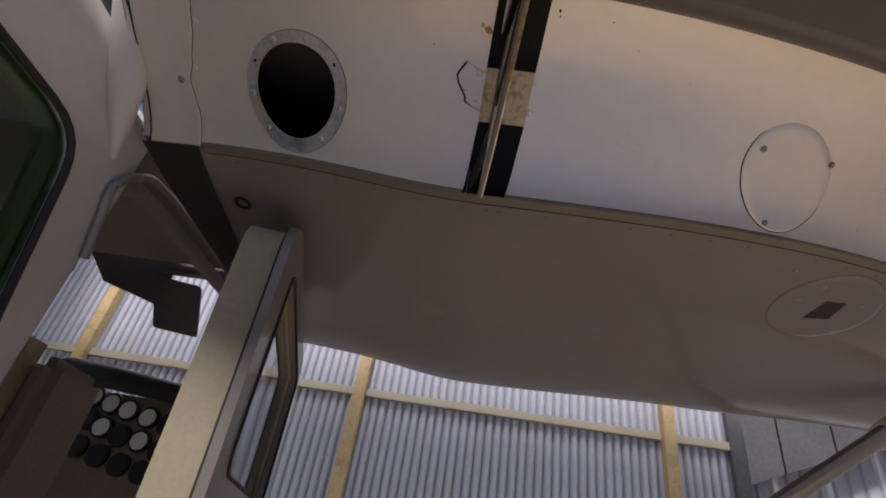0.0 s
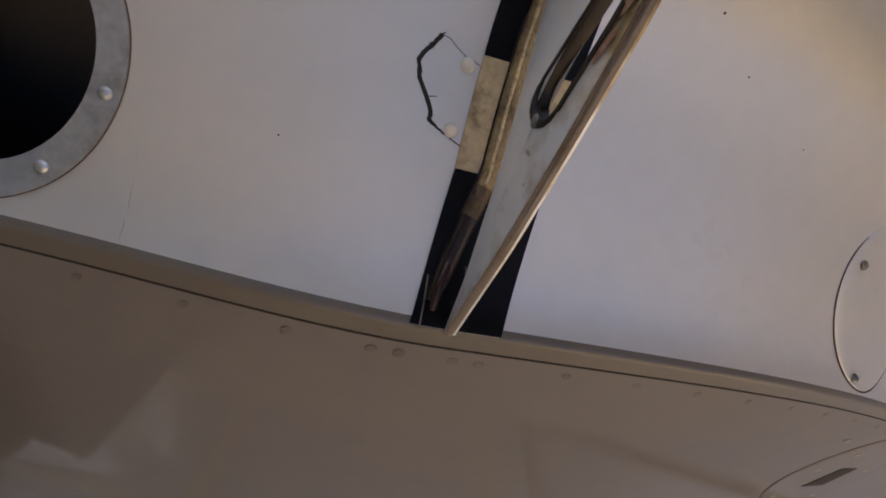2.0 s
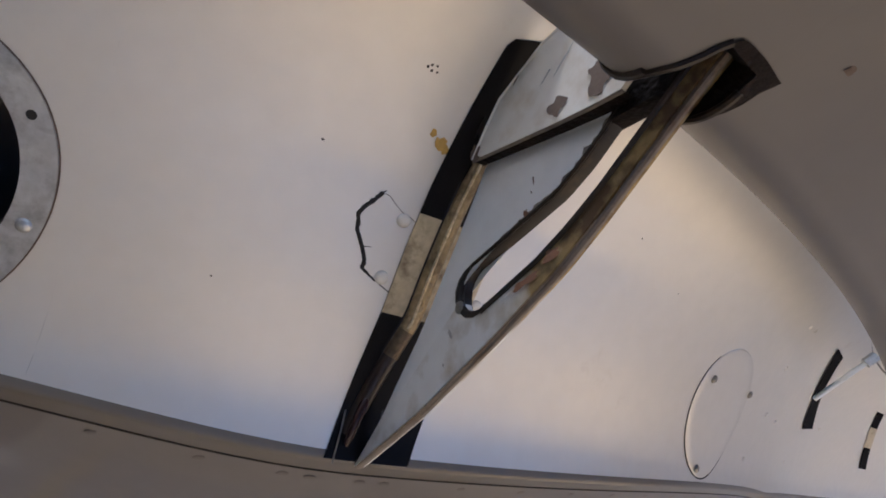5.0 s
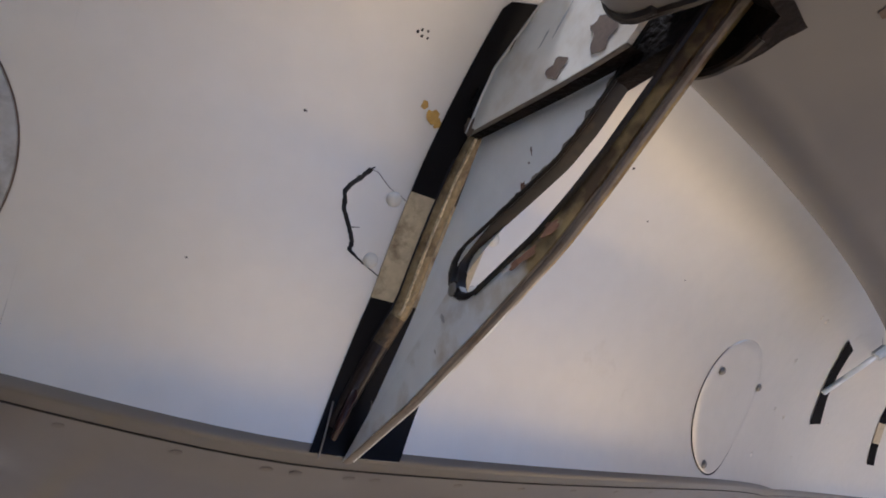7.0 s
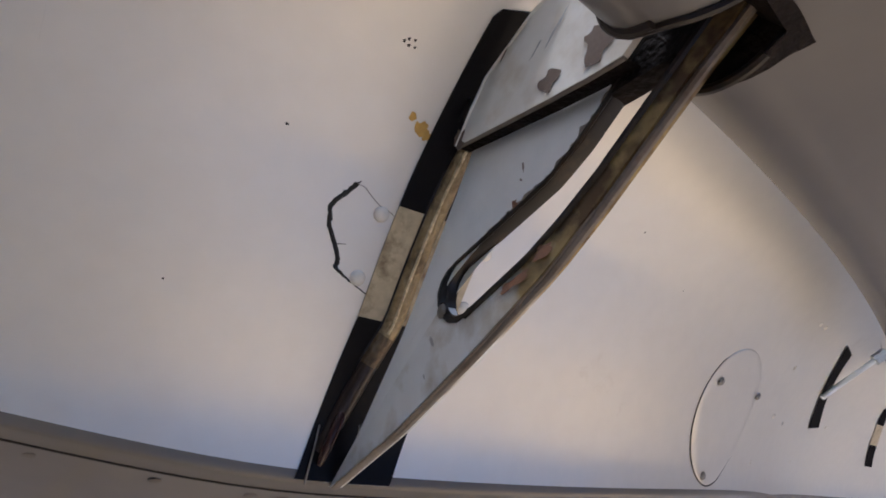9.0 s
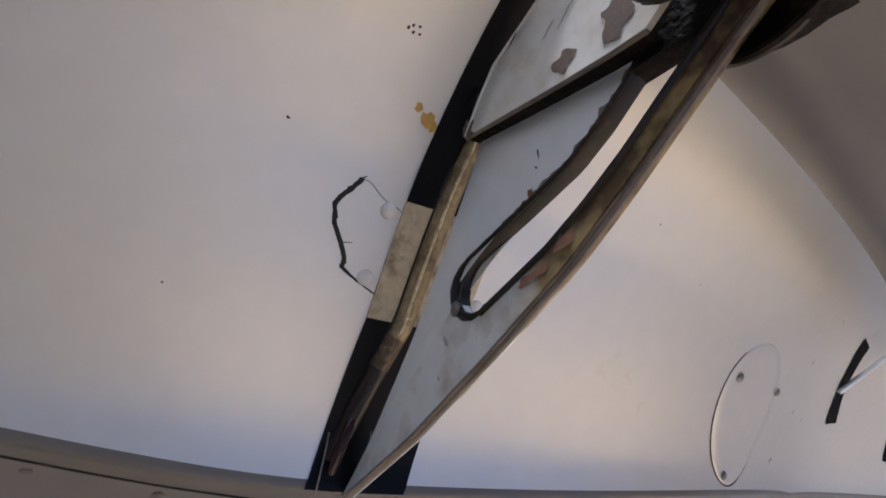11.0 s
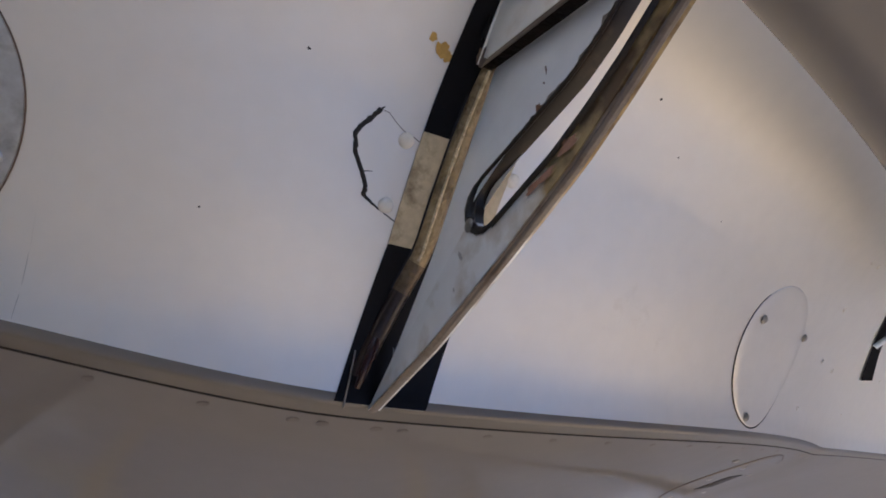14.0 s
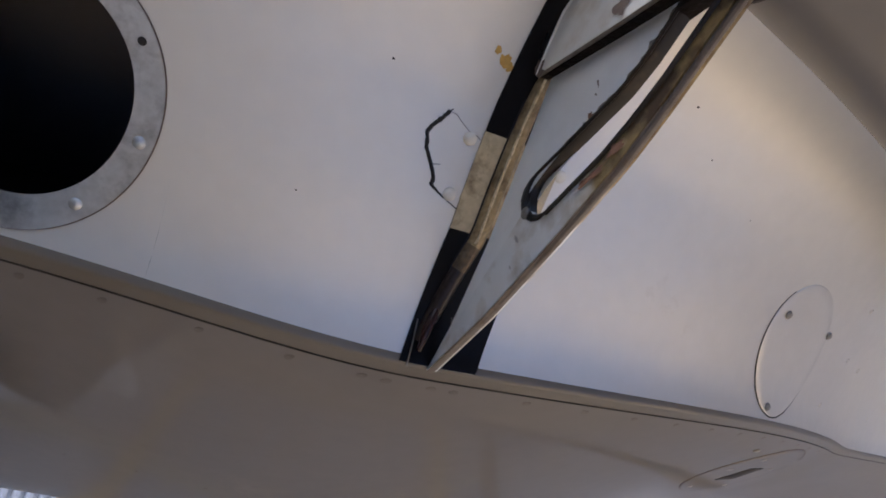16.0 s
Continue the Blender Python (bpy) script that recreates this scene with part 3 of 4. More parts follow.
# Dark line round the lower rim only, painted as its shade.
part("cover_rim_shade", tube([cover_pt(CX, CU, 0.0736, radians(135 + 200 * k / 60), 0.0001) for k in range(61)], [0.0003 + 0.0007 * math.sin(math.pi * k / 60) for k in range(61)], 6), CRACK, cover, "thin dark gap line painted as the lower rim's shade")
for x, u in ((0.390, 0.0893), (0.505, 0.0915), (0.420, 0.0145)):
    part("screw", dome(bmesh.new(), cove(x, u, 0.0022), cove_normal(x, u), 0.0048, 0.0022, flat=1.2), SCREW, cover, "dark steel screw")

# loose rivets on the cove
for x, u in ((-0.026, 0.1187), (-0.028, 0.0866), (0.0519, 0.1154), (0.0494, 0.0847)):
    part("rivet", dome(bmesh.new(), cove(x, u, 0.0), cove_normal(x, u), 0.0050, 0.0030), RIVET, aircraft)
for x, u in ((0.588, 0.1407), (0.617, 0.0835), (0.690, 0.0838), (0.590, 0.030), (0.57, 0.196), (0.595, 0.199), (1.10, 0.125), (0.96, 0.05)):
    part("rivet", dome(bmesh.new(), cove(x, u, 0.0), cove_normal(x, u), 0.0035, 0.0015), RIVET, aircraft)


# flap
def flap_section(x, k):
    """k 0 to 1 from the upper trailing edge round the nose to the lower trailing edge."""
    dy, dz = flap_shift(x)
    if k < 0.45:
        t = k / 0.45
        y, z = -0.76 + 0.452 * t, 1.715 + 0.3725 * math.sin(t * math.pi / 2)
    elif k < 0.65:
        a = math.pi / 2 - (k - 0.45) / 0.2 * math.radians(192)
        y, z = -0.308 + 0.027 * math.cos(a), 2.0605 + 0.027 * math.sin(a)
    else:
        t = (k - 0.65) / 0.35
        y, z = -0.3137 - 0.4463 * t, 2.0341 - 0.0761 * t - 0.25 * t * t
    return Vector((x, y + dy, z + dz))


FLAP_K = span(0, 0.45, 12) + span(0.45, 0.65, 14)[1:] + [0.653, 0.658, 0.665] + span(0.65, 1, 14)[1:]
flap = sub("wing_flap", "white wing flap lowered on its tracks, glossy shade-toned underside")
N0, N1 = -0.018, 0.026
LOW_K = [k for k in FLAP_K if k > 0.652]
TOP_K = [k for k in FLAP_K if k < 0.46]
part("flap_skin", grid(flap_section, span(-0.50, N0, 26), FLAP_K), FLAP, flap, "white glossy flap skin inboard of the track, shade in its colour")
part("flap_skin", grid(flap_section, span(N1, 1.46, 62), FLAP_K), FLAP, flap, "white glossy flap skin outboard of the track, shade in its colour")
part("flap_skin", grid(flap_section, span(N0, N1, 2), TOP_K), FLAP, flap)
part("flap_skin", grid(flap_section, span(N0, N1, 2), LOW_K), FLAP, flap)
for x in (N0, N1):
    bm = bmesh.new()
    bm.faces.new([bm.verts.new(flap_section(x, k)) for k in FLAP_K])
    part("notch_wall", bm, GUNK, flap, "dark greasy wall of the track cut-out")
back = bmesh.new()
rows = [[back.verts.new(p) for p in (flap_section(x, LOW_K[0]), flap_section(x, LOW_K[0]) + Vector((0, 0.004, 0.024)), flap_section(x, 0.45) + Vector((0, 0.004, -0.003)))] for x in span(N0, N1, 4)]
for r, q in zip(rows, rows[1:]):
    for j in range(2):
        back.faces.new((r[j], r[j + 1], q[j + 1], q[j]))
part("notch_wall", back, GUNK, flap, "dark greasy back of the track cut-out")
for x in (N0 - 0.0012, N1 + 0.0012):
    part("notch_lip", tube([flap_section(x, k) for k in span(0.50, 0.60 if x < 0 else 0.64, 20)], 0.0020, 8), GREASE, flap, "dark rubber lip")


def cut_left(k):
    return -0.018 + 0.75 * max(0.0, -0.292 - flap_section(0.0, k).y)


def cut_right(k):
    return 0.026 + 0.45 * max(0.0, -0.290 - flap_section(0.0, k).y)


def flap_out(x, k, h):
    q = flap_section(x, k)
    c = Vector((x, -0.308 + flap_shift(x)[0], 2.0605 + flap_shift(x)[1]))
    return q + (q - c).normalized() * h


# the cut-out slants outboard: skin on its inboard side, grease on the skin beyond
NK = [k for k in FLAP_K if 0.56 < k < LOW_K[0] + 1e-6]
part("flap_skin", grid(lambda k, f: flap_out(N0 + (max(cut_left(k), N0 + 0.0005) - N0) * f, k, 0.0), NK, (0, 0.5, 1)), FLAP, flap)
part("notch_lip", tube([flap_out(cut_left(k), k, 0.0004) for k in NK], 0.0017, 8), GREASE, flap, "dark rubber lip")
part("grease_patch", grid(lambda k, f: flap_out(N1 + (max(cut_right(k), N1 + 0.0005) - N1) * f, k, 0.0010), NK + [0.6545, 0.6560], (0, 0.5, 1)), GUNK, flap, "greasy black patch beside the track cut-out")
def worn_end(k, f):
    """The greasy patch behind the cut-out, rounded off at its aft end."""
    t = (k - LOW_K[0] + 0.0008) / (0.6563 - LOW_K[0] + 0.0008)
    f = 0.5 + (f - 0.5) * max(0.02, 1 - max(0.0, (t - 0.55) / 0.45) ** 3) ** 0.5
    return flap_out(cut_left(k) + (cut_right(k) - cut_left(k)) * f, k, 0.0012)


part("grease_patch", grid(worn_end, span(LOW_K[0] - 0.0008, 0.6563, 14), span(0, 1, 8)), GUNK, flap, "greasy black patch behind the track cut-out")
for x, k, r in ((0.060, 0.672, 0.0030), (0.075, 0.690, 0.0022), (-0.05, 0.69, 0.002), (0.045, 0.70, 0.0015), (0.12, 0.68, 0.0014), (0.10, 0.72, 0.002)):
    bm = bmesh.new()
    base = flap_section(x, k)
    bm.faces.new([bm.verts.new(base + Vector((r * (0.8 + 0.5 * noise.noise((j * 0.9, x * 90, 1))) * math.cos(j * 0.5236), r * 0.8 * (0.8 + 0.5 * noise.noise((j * 0.9, x * 90, 5))) * math.sin(j * 0.5236), -0.0008))) for j in range(12)])
    part("smudge", bm, BROWN, flap, "faint brown smudge")
# Dark oval painted for a reflection in the flap's glossy skin.
bm = bmesh.new()
bm.faces.new([bm.verts.new(flap_out(-0.170 + 0.036 * math.cos(k * 0.2244), 0.660 + 0.0065 * math.sin(k * 0.2244), 0.0006)) for k in range(28)])
part("smudge", bm, FAINT, flap, "long grey oval painted as a reflection in the flap")
for x in (-0.50, 1.46):
    bm = bmesh.new()
    bm.faces.new([bm.verts.new(flap_section(x, k)) for k in FLAP_K])
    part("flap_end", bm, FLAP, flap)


# ---- marks on the cove ----
def line_on_cove(pts, radius, material, name, label, parent=aircraft, lift=0.0):
    return part(name, tube([cove(x, u, lift) for x, u in pts], radius, 6), material, parent, label)


CRACK_PTS = [(-0.0460, 0.1295), (-0.0486, 0.1262), (-0.0517, 0.1220), (-0.0550, 0.1187), (-0.0568, 0.1153), (-0.0553, 0.1110), (-0.0541, 0.1066),
             (-0.0510, 0.1030), (-0.0474, 0.0990), (-0.0450, 0.0958), (-0.0430, 0.0927), (-0.0428, 0.0905), (-0.0435, 0.0887), (-0.0395, 0.0873), (-0.0350, 0.0855), (-0.0270, 0.0825), (-0.0195, 0.0803)]
JAGGED = []
for k, ((x0, u0), (x1, u1)) in enumerate(zip(CRACK_PTS, CRACK_PTS[1:])):
    for f in (0.0, 0.33, 0.67):
        JAGGED.append((x0 + (x1 - x0) * f + 0.0007 * noise.noise((k + f * 2.1, 3.3, 8)) * (f > 0), u0 + (u1 - u0) * f + 0.0007 * noise.noise((k + f * 2.1, 9.1, 2)) * (f > 0)))
JAGGED.append(CRACK_PTS[-1])
crack = sub("cracked_paint_patch", "cracked paint edge curling away from the panel")
line_on_cove(JAGGED, [max(0.0004, (0.0015 + 0.0009 * noise.noise((k * 0.9, 1, 4))) * (1 if k < 36 else (48 - k) / 13)) for k in range(len(JAGGED))], CRACK, "crack", "", crack)
line_on_cove([(-0.0474, 0.0990), (-0.0440, 0.0998), (-0.0410, 0.1003)], [0.0005, 0.0003, 0.0002], CRACK, "crack", "", crack)
line_on_cove([(-0.0460, 0.1295), (-0.0405, 0.1288), (-0.0345, 0.1253), (-0.0285, 0.1225), (-0.0235, 0.1218), (-0.0180, 0.1198)], 0.00025, BROWN, "hairline", "", crack)
line_on_cove([(-0.0460, 0.1295), (-0.0440, 0.1310)], 0.0004, CRACK, "crack", "", crack)


def blob(x, u, r, material, name, label, seed, lift=0.0003, squash=0.8):
    bm = bmesh.new()
    pts = []
    for k in range(18):
        a = 2 * math.pi * k / 18
        rr = r * (0.75 + 0.55 * noise.noise((math.cos(a) * 1.4, math.sin(a) * 1.4, seed)))
        pts.append(bm.verts.new(cove(x + rr * math.cos(a), u + rr * squash * math.sin(a), lift)))
    bm.faces.new(pts)
    return part(name, bm, material, aircraft, label)


blob(-0.0222, 0.1675, 0.0062, RUST, "yellow_stain", "dried yellow sealant smear", 3.1)
blob(-0.0290, 0.1712, 0.0035, RUST, "yellow_stain", "dried yellow sealant smear", 5.2)
blob(-0.0170, 0.1645, 0.0040, RUST, "yellow_stain", "dried yellow sealant smear", 8.4)
for dx, du in ((0, 0), (0.0032, 0.0008), (0.0012, -0.0030), (0.0045, -0.0026), (-0.0022, -0.0018)):
    blob(-0.0480 + dx, 0.2065 + du, 0.0012, CRACK, "dark_speck", "small dark chip in the paint", dx * 900 + du * 300)
for x, u, r in ((-0.093, 0.1455, 0.0012), (0.0679, 0.1964, 0.0028), (0.0695, 0.1900, 0.0018), (0.1383, 0.1917, 0.0016), (0.180, 0.165, 0.0011), (-0.16, 0.20, 0.0009), (0.26, 0.14, 0.0009), (-0.13, 0.065, 0.0008)):
    blob(x, u, r, CRACK, "dark_speck", "small dark chip in the paint", x * 77)

# ---- wing root cuff and lower skin details ----
CUFF = ((0.000, -0.463), (0.018, -0.464), (0.035, -0.465), (0.055, -0.471), (0.077, -0.477), (0.101, -0.469), (0.144, -0.459), (0.208, -0.453), (0.300, -0.448))


def cuff_x(u):
    for (u0, x0), (u1, x1) in zip(CUFF, CUFF[1:]):
        if u <= u1:
            t = (u - u0) / (u1 - u0)
            t = t * t * (3 - 2 * t)
            return x0 + (x1 - x0) * t
    return CUFF[-1][1]


cuff = part("root_cuff", grid(lambda u, f: cove(-0.556 + (cuff_x(u) + 0.556) * f, u, 0.0022 * (1 if f < 0.999 else 0.0)), span(0.001, 0.30, 44), (0, 0.25, 0.5, 0.75, 0.99, 1.0)), PAINT, aircraft, "white sheet cuff lapped over the wing root")
# The cuff's shadow along the lap, drawn as a brown tube.
part("lap_shadow_line", tube([cove(cuff_x(u) + 0.0012, u, 0.0002) for u in span(0.001, 0.30, 44)], 0.0007, 6), BROWN, cuff, "thin brown line painted as the lap's shadow")
part("screw", dome(bmesh.new(), cove(-0.491, 0.078, 0.002), cove_normal(-0.491, 0.078), 0.0062, 0.0030), SCREW, cuff, "steel screw")
for x, u in ((-0.450, 0.153), (-0.464, 0.094), (-0.448, 0.207)):
    part("rivet", dome(bmesh.new(), cove(x, u, 0.0), cove_normal(x, u), 0.0040, 0.0022), RIVET, cuff)
part("root_gap", tube([cove(-0.559 - 0.004 * math.sin(u * 9), u, 0.0005) for u in span(0.0, 0.30, 20)], [0.0012 + 0.006 * max(0, math.sin((u - 0.16) * 16)) if u > 0.16 else 0.0012 for u in span(0.0, 0.30, 20)], 8), CRACK, aircraft, "dark gap at the wing root")

part("skin_joint", tube([skin(x, 0.0145, 0.0002) for x in span(-0.46, 1.9, 84)], 0.0010, 6), CRACK, aircraft, "thin dark joint line")
for x in (-0.405, -0.343, -0.281, -0.230, -0.167, -0.104, -0.050, -0.031, 0.006, 0.025, 0.094, 0.158, 0.222, 0.286, 0.350, 0.414, 0.478, 0.542, 0.606, 0.670, 0.734, 0.80, 0.87):
    part("flush_rivet", dome(bmesh.new(), skin(x, 0.028), (0, 0, -1), 0.0044, 0.0004), DIMPLE, aircraft)
for k in range(16):
    part("flush_rivet", dome(bmesh.new(), skin(-0.38 + 0.083 * k, 0.43), (0, 0, -1), 0.0036, 0.0003), DIMPLE, aircraft)

# hatch under the wing
HCX, HCY = 0.661, 0.150
bm = bmesh.new()
rows = [[bm.verts.new(skin(HCX + r * math.cos(2 * math.pi * k / 56), HCY + r * math.sin(2 * math.pi * k / 56), h)) for k in range(56)] for r, h in ((0.0002, 0.0012), (0.02, 0.0012), (0.04, 0.0012), (0.06, 0.0012), (0.08, 0.0012), (0.1, 0.0012), (0.1135, 0.0012), (0.1150, 0.0002))]
for i in range(7):
    for k in range(56):
        bm.faces.new((rows[i][k], rows[i][(k + 1) % 56], rows[i + 1][(k + 1) % 56], rows[i + 1][k]))
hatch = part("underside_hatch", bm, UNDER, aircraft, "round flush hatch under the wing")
part("hatch_gap", tube([skin(HCX + 0.1155 * math.cos(2 * math.pi * k / 72), HCY + 0.1155 * math.sin(2 * math.pi * k / 72)) for k in range(73)], 0.0007, 6), BROWN, hatch)
bm = slab([skin(x, y, 0.0018) for x, y in ((0.636, 0.190), (0.640, 0.121), (0.682, 0.113), (0.690, 0.176))], (0, 0, 1), 0.0012)
part("hatch_window", bm, CRACK, hatch, "dark square opening", smooth=False)
for x, y in ((0.522, 0.059), (0.604, 0.083), (0.620, 0.236), (0.736, 0.214), (0.720, 0.112), (0.585, 0.135)):
    part("screw", dome(bmesh.new(), skin(x, y, 0.001), (0, 0, -1), 0.0048, 0.0012, flat=1.2), SCREW, hatch)
drain = part("tie_fitting", tube([skin(-0.432 + 0.0135 * math.cos(k * math.pi / 12), 0.134 + 0.0135 * math.sin(k * math.pi / 12), 0.001) for k in range(25)], 0.0035, 8), GREASE, aircraft, "dark round fitting sunk in the wing skin")
part("fitting_core", dome(bmesh.new(), skin(-0.432, 0.134), (0, 0, -1), 0.0095, 0.0025), SCREW, drain)

# black sheet below the skin stands in for the dark recess over the door
def channel(f, y):
    inner = -0.576
    outer = -0.468 - 0.10 * y
    return skin(inner + (outer - inner) * f, y, 0.0022 + 0.004 * math.sin(math.pi * f))


part("door_recess_sheet", grid(channel, span(0, 1, 8), span(-0.001, 0.62, 20)), RUBBER, aircraft, "black rubber sheet standing in for the dark recess above the door")
JAMB = [(0.088, 1.85), (0.073, 1.915), (0.058, 1.965), (0.078, 2.006), (0.124, 2.043), (0.199, 2.053), (0.351, 2.061), (0.607, 2.073), (0.75, 2.075)]
part("door_jamb", tube([(-0.590, *p) for p in lerp_line(JAMB, 40)], 0.007, 12), TAUPE, aircraft, "dull taupe moulding round the door opening")
part("door_jamb", tube([(-0.628, p[0] + 0.016, p[1] - 0.014) for p in lerp_line(JAMB, 40)], 0.016, 12), TAUPE, aircraft, "dull taupe moulding round the door opening")

# second rub strip, push rod and track near the flap's end
far_strip = sub("narrow_rub_strip", "narrow black rub strip crossed by a pale push rod")
part("band", grid(lambda u, f: cove(0.965 - 2.0 * (u - 0.110) + 0.080 * f, u + 0.010 * f, 0.0016), span(0.110, 0.222, 12), (0, 0.5, 1)), MATTE, far_strip, "black band")
rod_a, rod_b = cove(0.862, 0.158, 0.005), cove(0.905, 0.262, 0.014)
part("push_rod", tube([rod_a, rod_a.lerp(rod_b, 0.5), rod_b], 0.0042, 8), TRACK, far_strip, "pale painted push rod")
part("rod_end", tube([rod_b, rod_b + (rod_b - rod_a).normalized() * 0.022], 0.0085, 8), ALU, far_strip, "steel rod end")
end_track = sub("outer_flap_track", "banded rub strip of the outer flap track")
for u0, u1, m in ((0.07, 0.12, MATTE), (0.12, 0.17, CREAM), (0.17, 0.21, MATTE)):
    part("band", grid(lambda u, f: cove(1.48 - 1.0 * (u - 0.088) + 0.05 * f, u, 0.0012), span(u0, u1, 6), (0, 0.5, 1)), m, end_track)
# Unseen plate added to shut light out of the hollow wing.
part("root_light_stop", slab([wing_shell(-0.572, k) for k in ks] + [cove(-0.572, u) for u in span(0.288, 0.02, 10)], (-1, 0, 0), 0.002), GREY, aircraft, smooth=False)
# Added dark sheet behind the round hole so that it reads black.
part("hole_backing", grid(lambda x, h: skin(x, 0.16) + Vector((0, 0, 0.004 + h)), span(-0.57, 1.15, 20), (0.0, 0.19)), DARK, aircraft, "dark sheet added inside the wing to blacken the hole")

# ---- fuselage and cabin ----
fuselage = sub("fuselage", "white fuselage side with tinted rear window")
FX = -0.600


def ring_pair(outer, hole, n=64):
    """Two rings of n points round the hole's middle, in the plane of y and z."""
    c = sum((Vector(p) for p in hole), Vector((0, 0))) / len(hole)

    def cast(poly, a):
        d = Vector((math.cos(a), math.sin(a)))
        best = None
        for p, q in zip(poly, poly[1:] + poly[:1]):
            p, q = Vector(p) - c, Vector(q) - c
            e = q - p
            den = d.x * e.y - d.y * e.x
            if abs(den) < 1e-9:
                continue
            t = (p.x * e.y - p.y * e.x) / den
            w = (p.x * d.y - p.y * d.x) / den
            if t > 0 and -1e-6 <= w <= 1 + 1e-6 and (best is None or t < best):
                best = t
        return c + d * (best or 0.1)

    angs = [2 * math.pi * k / n for k in range(n)]
    return [cast(outer, a) for a in angs], [cast(hole, a) for a in angs]


WIN = rounded([(-0.95, 1.62), (0.045, 1.63), (-0.030, 1.992), (-0.95, 1.99)], 0.07)
out_, hol_ = ring_pair([(-2.2, 0.95), (0.092, 0.95), (0.092, 2.10), (-2.2, 2.10)], WIN, 96)
part("side_panel", slab([(FX, *p) for p in out_], (-1, 0, 0), 0.035, [(FX, *p) for p in hol_]), HULL, fuselage, "white painted cabin side")
window = part("rear_window", slab([(FX - 0.008, *p) for p in WIN], (-1, 0, 0), 0.004), GREEN, fuselage, "green tinted acrylic window", smooth=False)
part("window_seal", tube([(FX + 0.001, *p) for p in WIN + WIN[:1]], 0.006, 8), RUBBER, window, "black rubber window seal")
part("window_trim", tube([(FX - 0.03, p[0] * 1.0 - 0.012 * (1 if p[0] > -0.4 else -1), p[1]) for p in WIN + WIN[:1]], 0.016, 8), TRIM, window, "tan inner window trim")
bm = grid(lambda y, t: Vector((FX - 0.16 + 0.16 * math.cos(t), y, 2.10 + 0.16 * math.sin(t))), span(-2.2, 0.0, 10), span(0, math.pi / 2, 10))
part("shoulder", bm, HULL, fuselage, "white rounded fuselage shoulder")
part("fillet", tube([(-0.592, -0.16, 2.36), (-0.588, -0.10, 2.22), (-0.583, -0.035, 2.10), (-0.590, 0.0, 2.055), (-0.602, 0.04, 2.01)], [0.040, 0.036, 0.028, 0.018, 0.006], 14), HULL, fuselage, "white wing root fillet with cracked filler")
part("filler_crack", tube([(-0.557, -0.075, 2.145), (-0.553, -0.045, 2.135), (-0.551, -0.02, 2.130)], 0.0012, 6), CRACK, fuselage, "dark crack in the filler")
part("door_post", box(bmesh.new(), (FX - 0.06, 0.055, 0.95), (FX - 0.002, 0.105, 2.06), 0.01), GREY, fuselage, "grey cabin door post")
part("cabin_roof", box(bmesh.new(), (-1.75, -1.26, 2.085), (FX - 0.01, 0.52, 2.11), 0.004), TAUPE, fuselage, "grey cabin headliner")
part("roof_top", box(bmesh.new(), (-1.60, -2.2, 2.255), (-0.76, 0.9, 2.275), 0.004), PAINT, fuselage)
part("far_side", box(bmesh.new(), (-1.80, -2.2, 0.95), (-1.76, 0.95, 1.60), 0.01), GREY, fuselage)
part("far_side", box(bmesh.new(), (-1.80, -2.2, 1.60), (-1.76, 0.05, 2.085), 0.01), GREY, fuselage)
part("belly", box(bmesh.new(), (-1.78, -2.2, 0.80), (FX, 1.2, 0.95), 0.05), PAINT, fuselage)
part("tail_cone", box(bmesh.new(), (-1.55, -5.0, 1.2), (-0.85, -2.2, 1.95), 0.15), PAINT, fuselage)
# the hull narrows behind the cabin
for ob in fuselage.children:
    if ob.type == "MESH" and ob.name.split(".")[0] in ("side_panel", "shoulder", "belly"):
        for v in ob.data.vertices:
            if v.co.y < -1.0:
                v.co.x = -1.19 + (v.co.x + 1.19) * (1 - 0.42 * (-1.0 - v.co.y) / 1.2)
part("cabin_bulkhead", box(bmesh.new(), (-1.76, -1.25, 0.95), (FX - 0.04, -1.22, 2.085)), DARK, fuselage)
part("lower_side", box(bmesh.new(), (FX - 0.035, 0.11, 0.90), (FX, 1.2, 1.15), 0.01), PAINT, fuselage)
part("nose_cowl", box(bmesh.new(), (-1.70, 1.10, 0.85), (-0.65, 2.15, 1.62), 0.14), PAINT, fuselage, "white engine cowl")
part("windscreen_post", tube([(-0.62, 0.78, 2.08), (-0.66, 1.12, 1.62)], 0.022, 10), GREY, fuselage, "grey windscreen post")

# landing gear
for x, y in ((-0.05, -0.25), (-2.35, -0.25), (-1.18, 1.75)):
    wheel = sub("landing_wheel", "black tyred aircraft wheel on the floor")
    bm = bmesh.new()
    R_, r_ = 0.15, 0.065
    rows = [[bm.verts.new((x + r_ * math.cos(b), y + (R_ + r_ * math.sin(b)) * math.cos(a), 0.213 + (R_ + r_ * math.sin(b)) * math.sin(a))) for b in [2 * math.pi * j / 12 for j in range(12)]] for a in [2 * math.pi * i / 32 for i in range(32)]]
    for i in range(32):
        for j in range(12):
            bm.faces.new((rows[i][j], rows[(i + 1) % 32][j], rows[(i + 1) % 32][(j + 1) % 12], rows[i][(j + 1) % 12]))
    part("tyre", bm, RUBBER, wheel)
    part("rim", tube([(x - 0.05, y, 0.213), (x + 0.05, y, 0.213)], 0.09, 20), ALU, wheel)
    part("gear_leg", tube([(x * 0.97 - 0.03, y, 0.25), (-1.18 + (x + 1.18) * 0.45, y, 0.9)], 0.03, 10), PAINT, wheel)

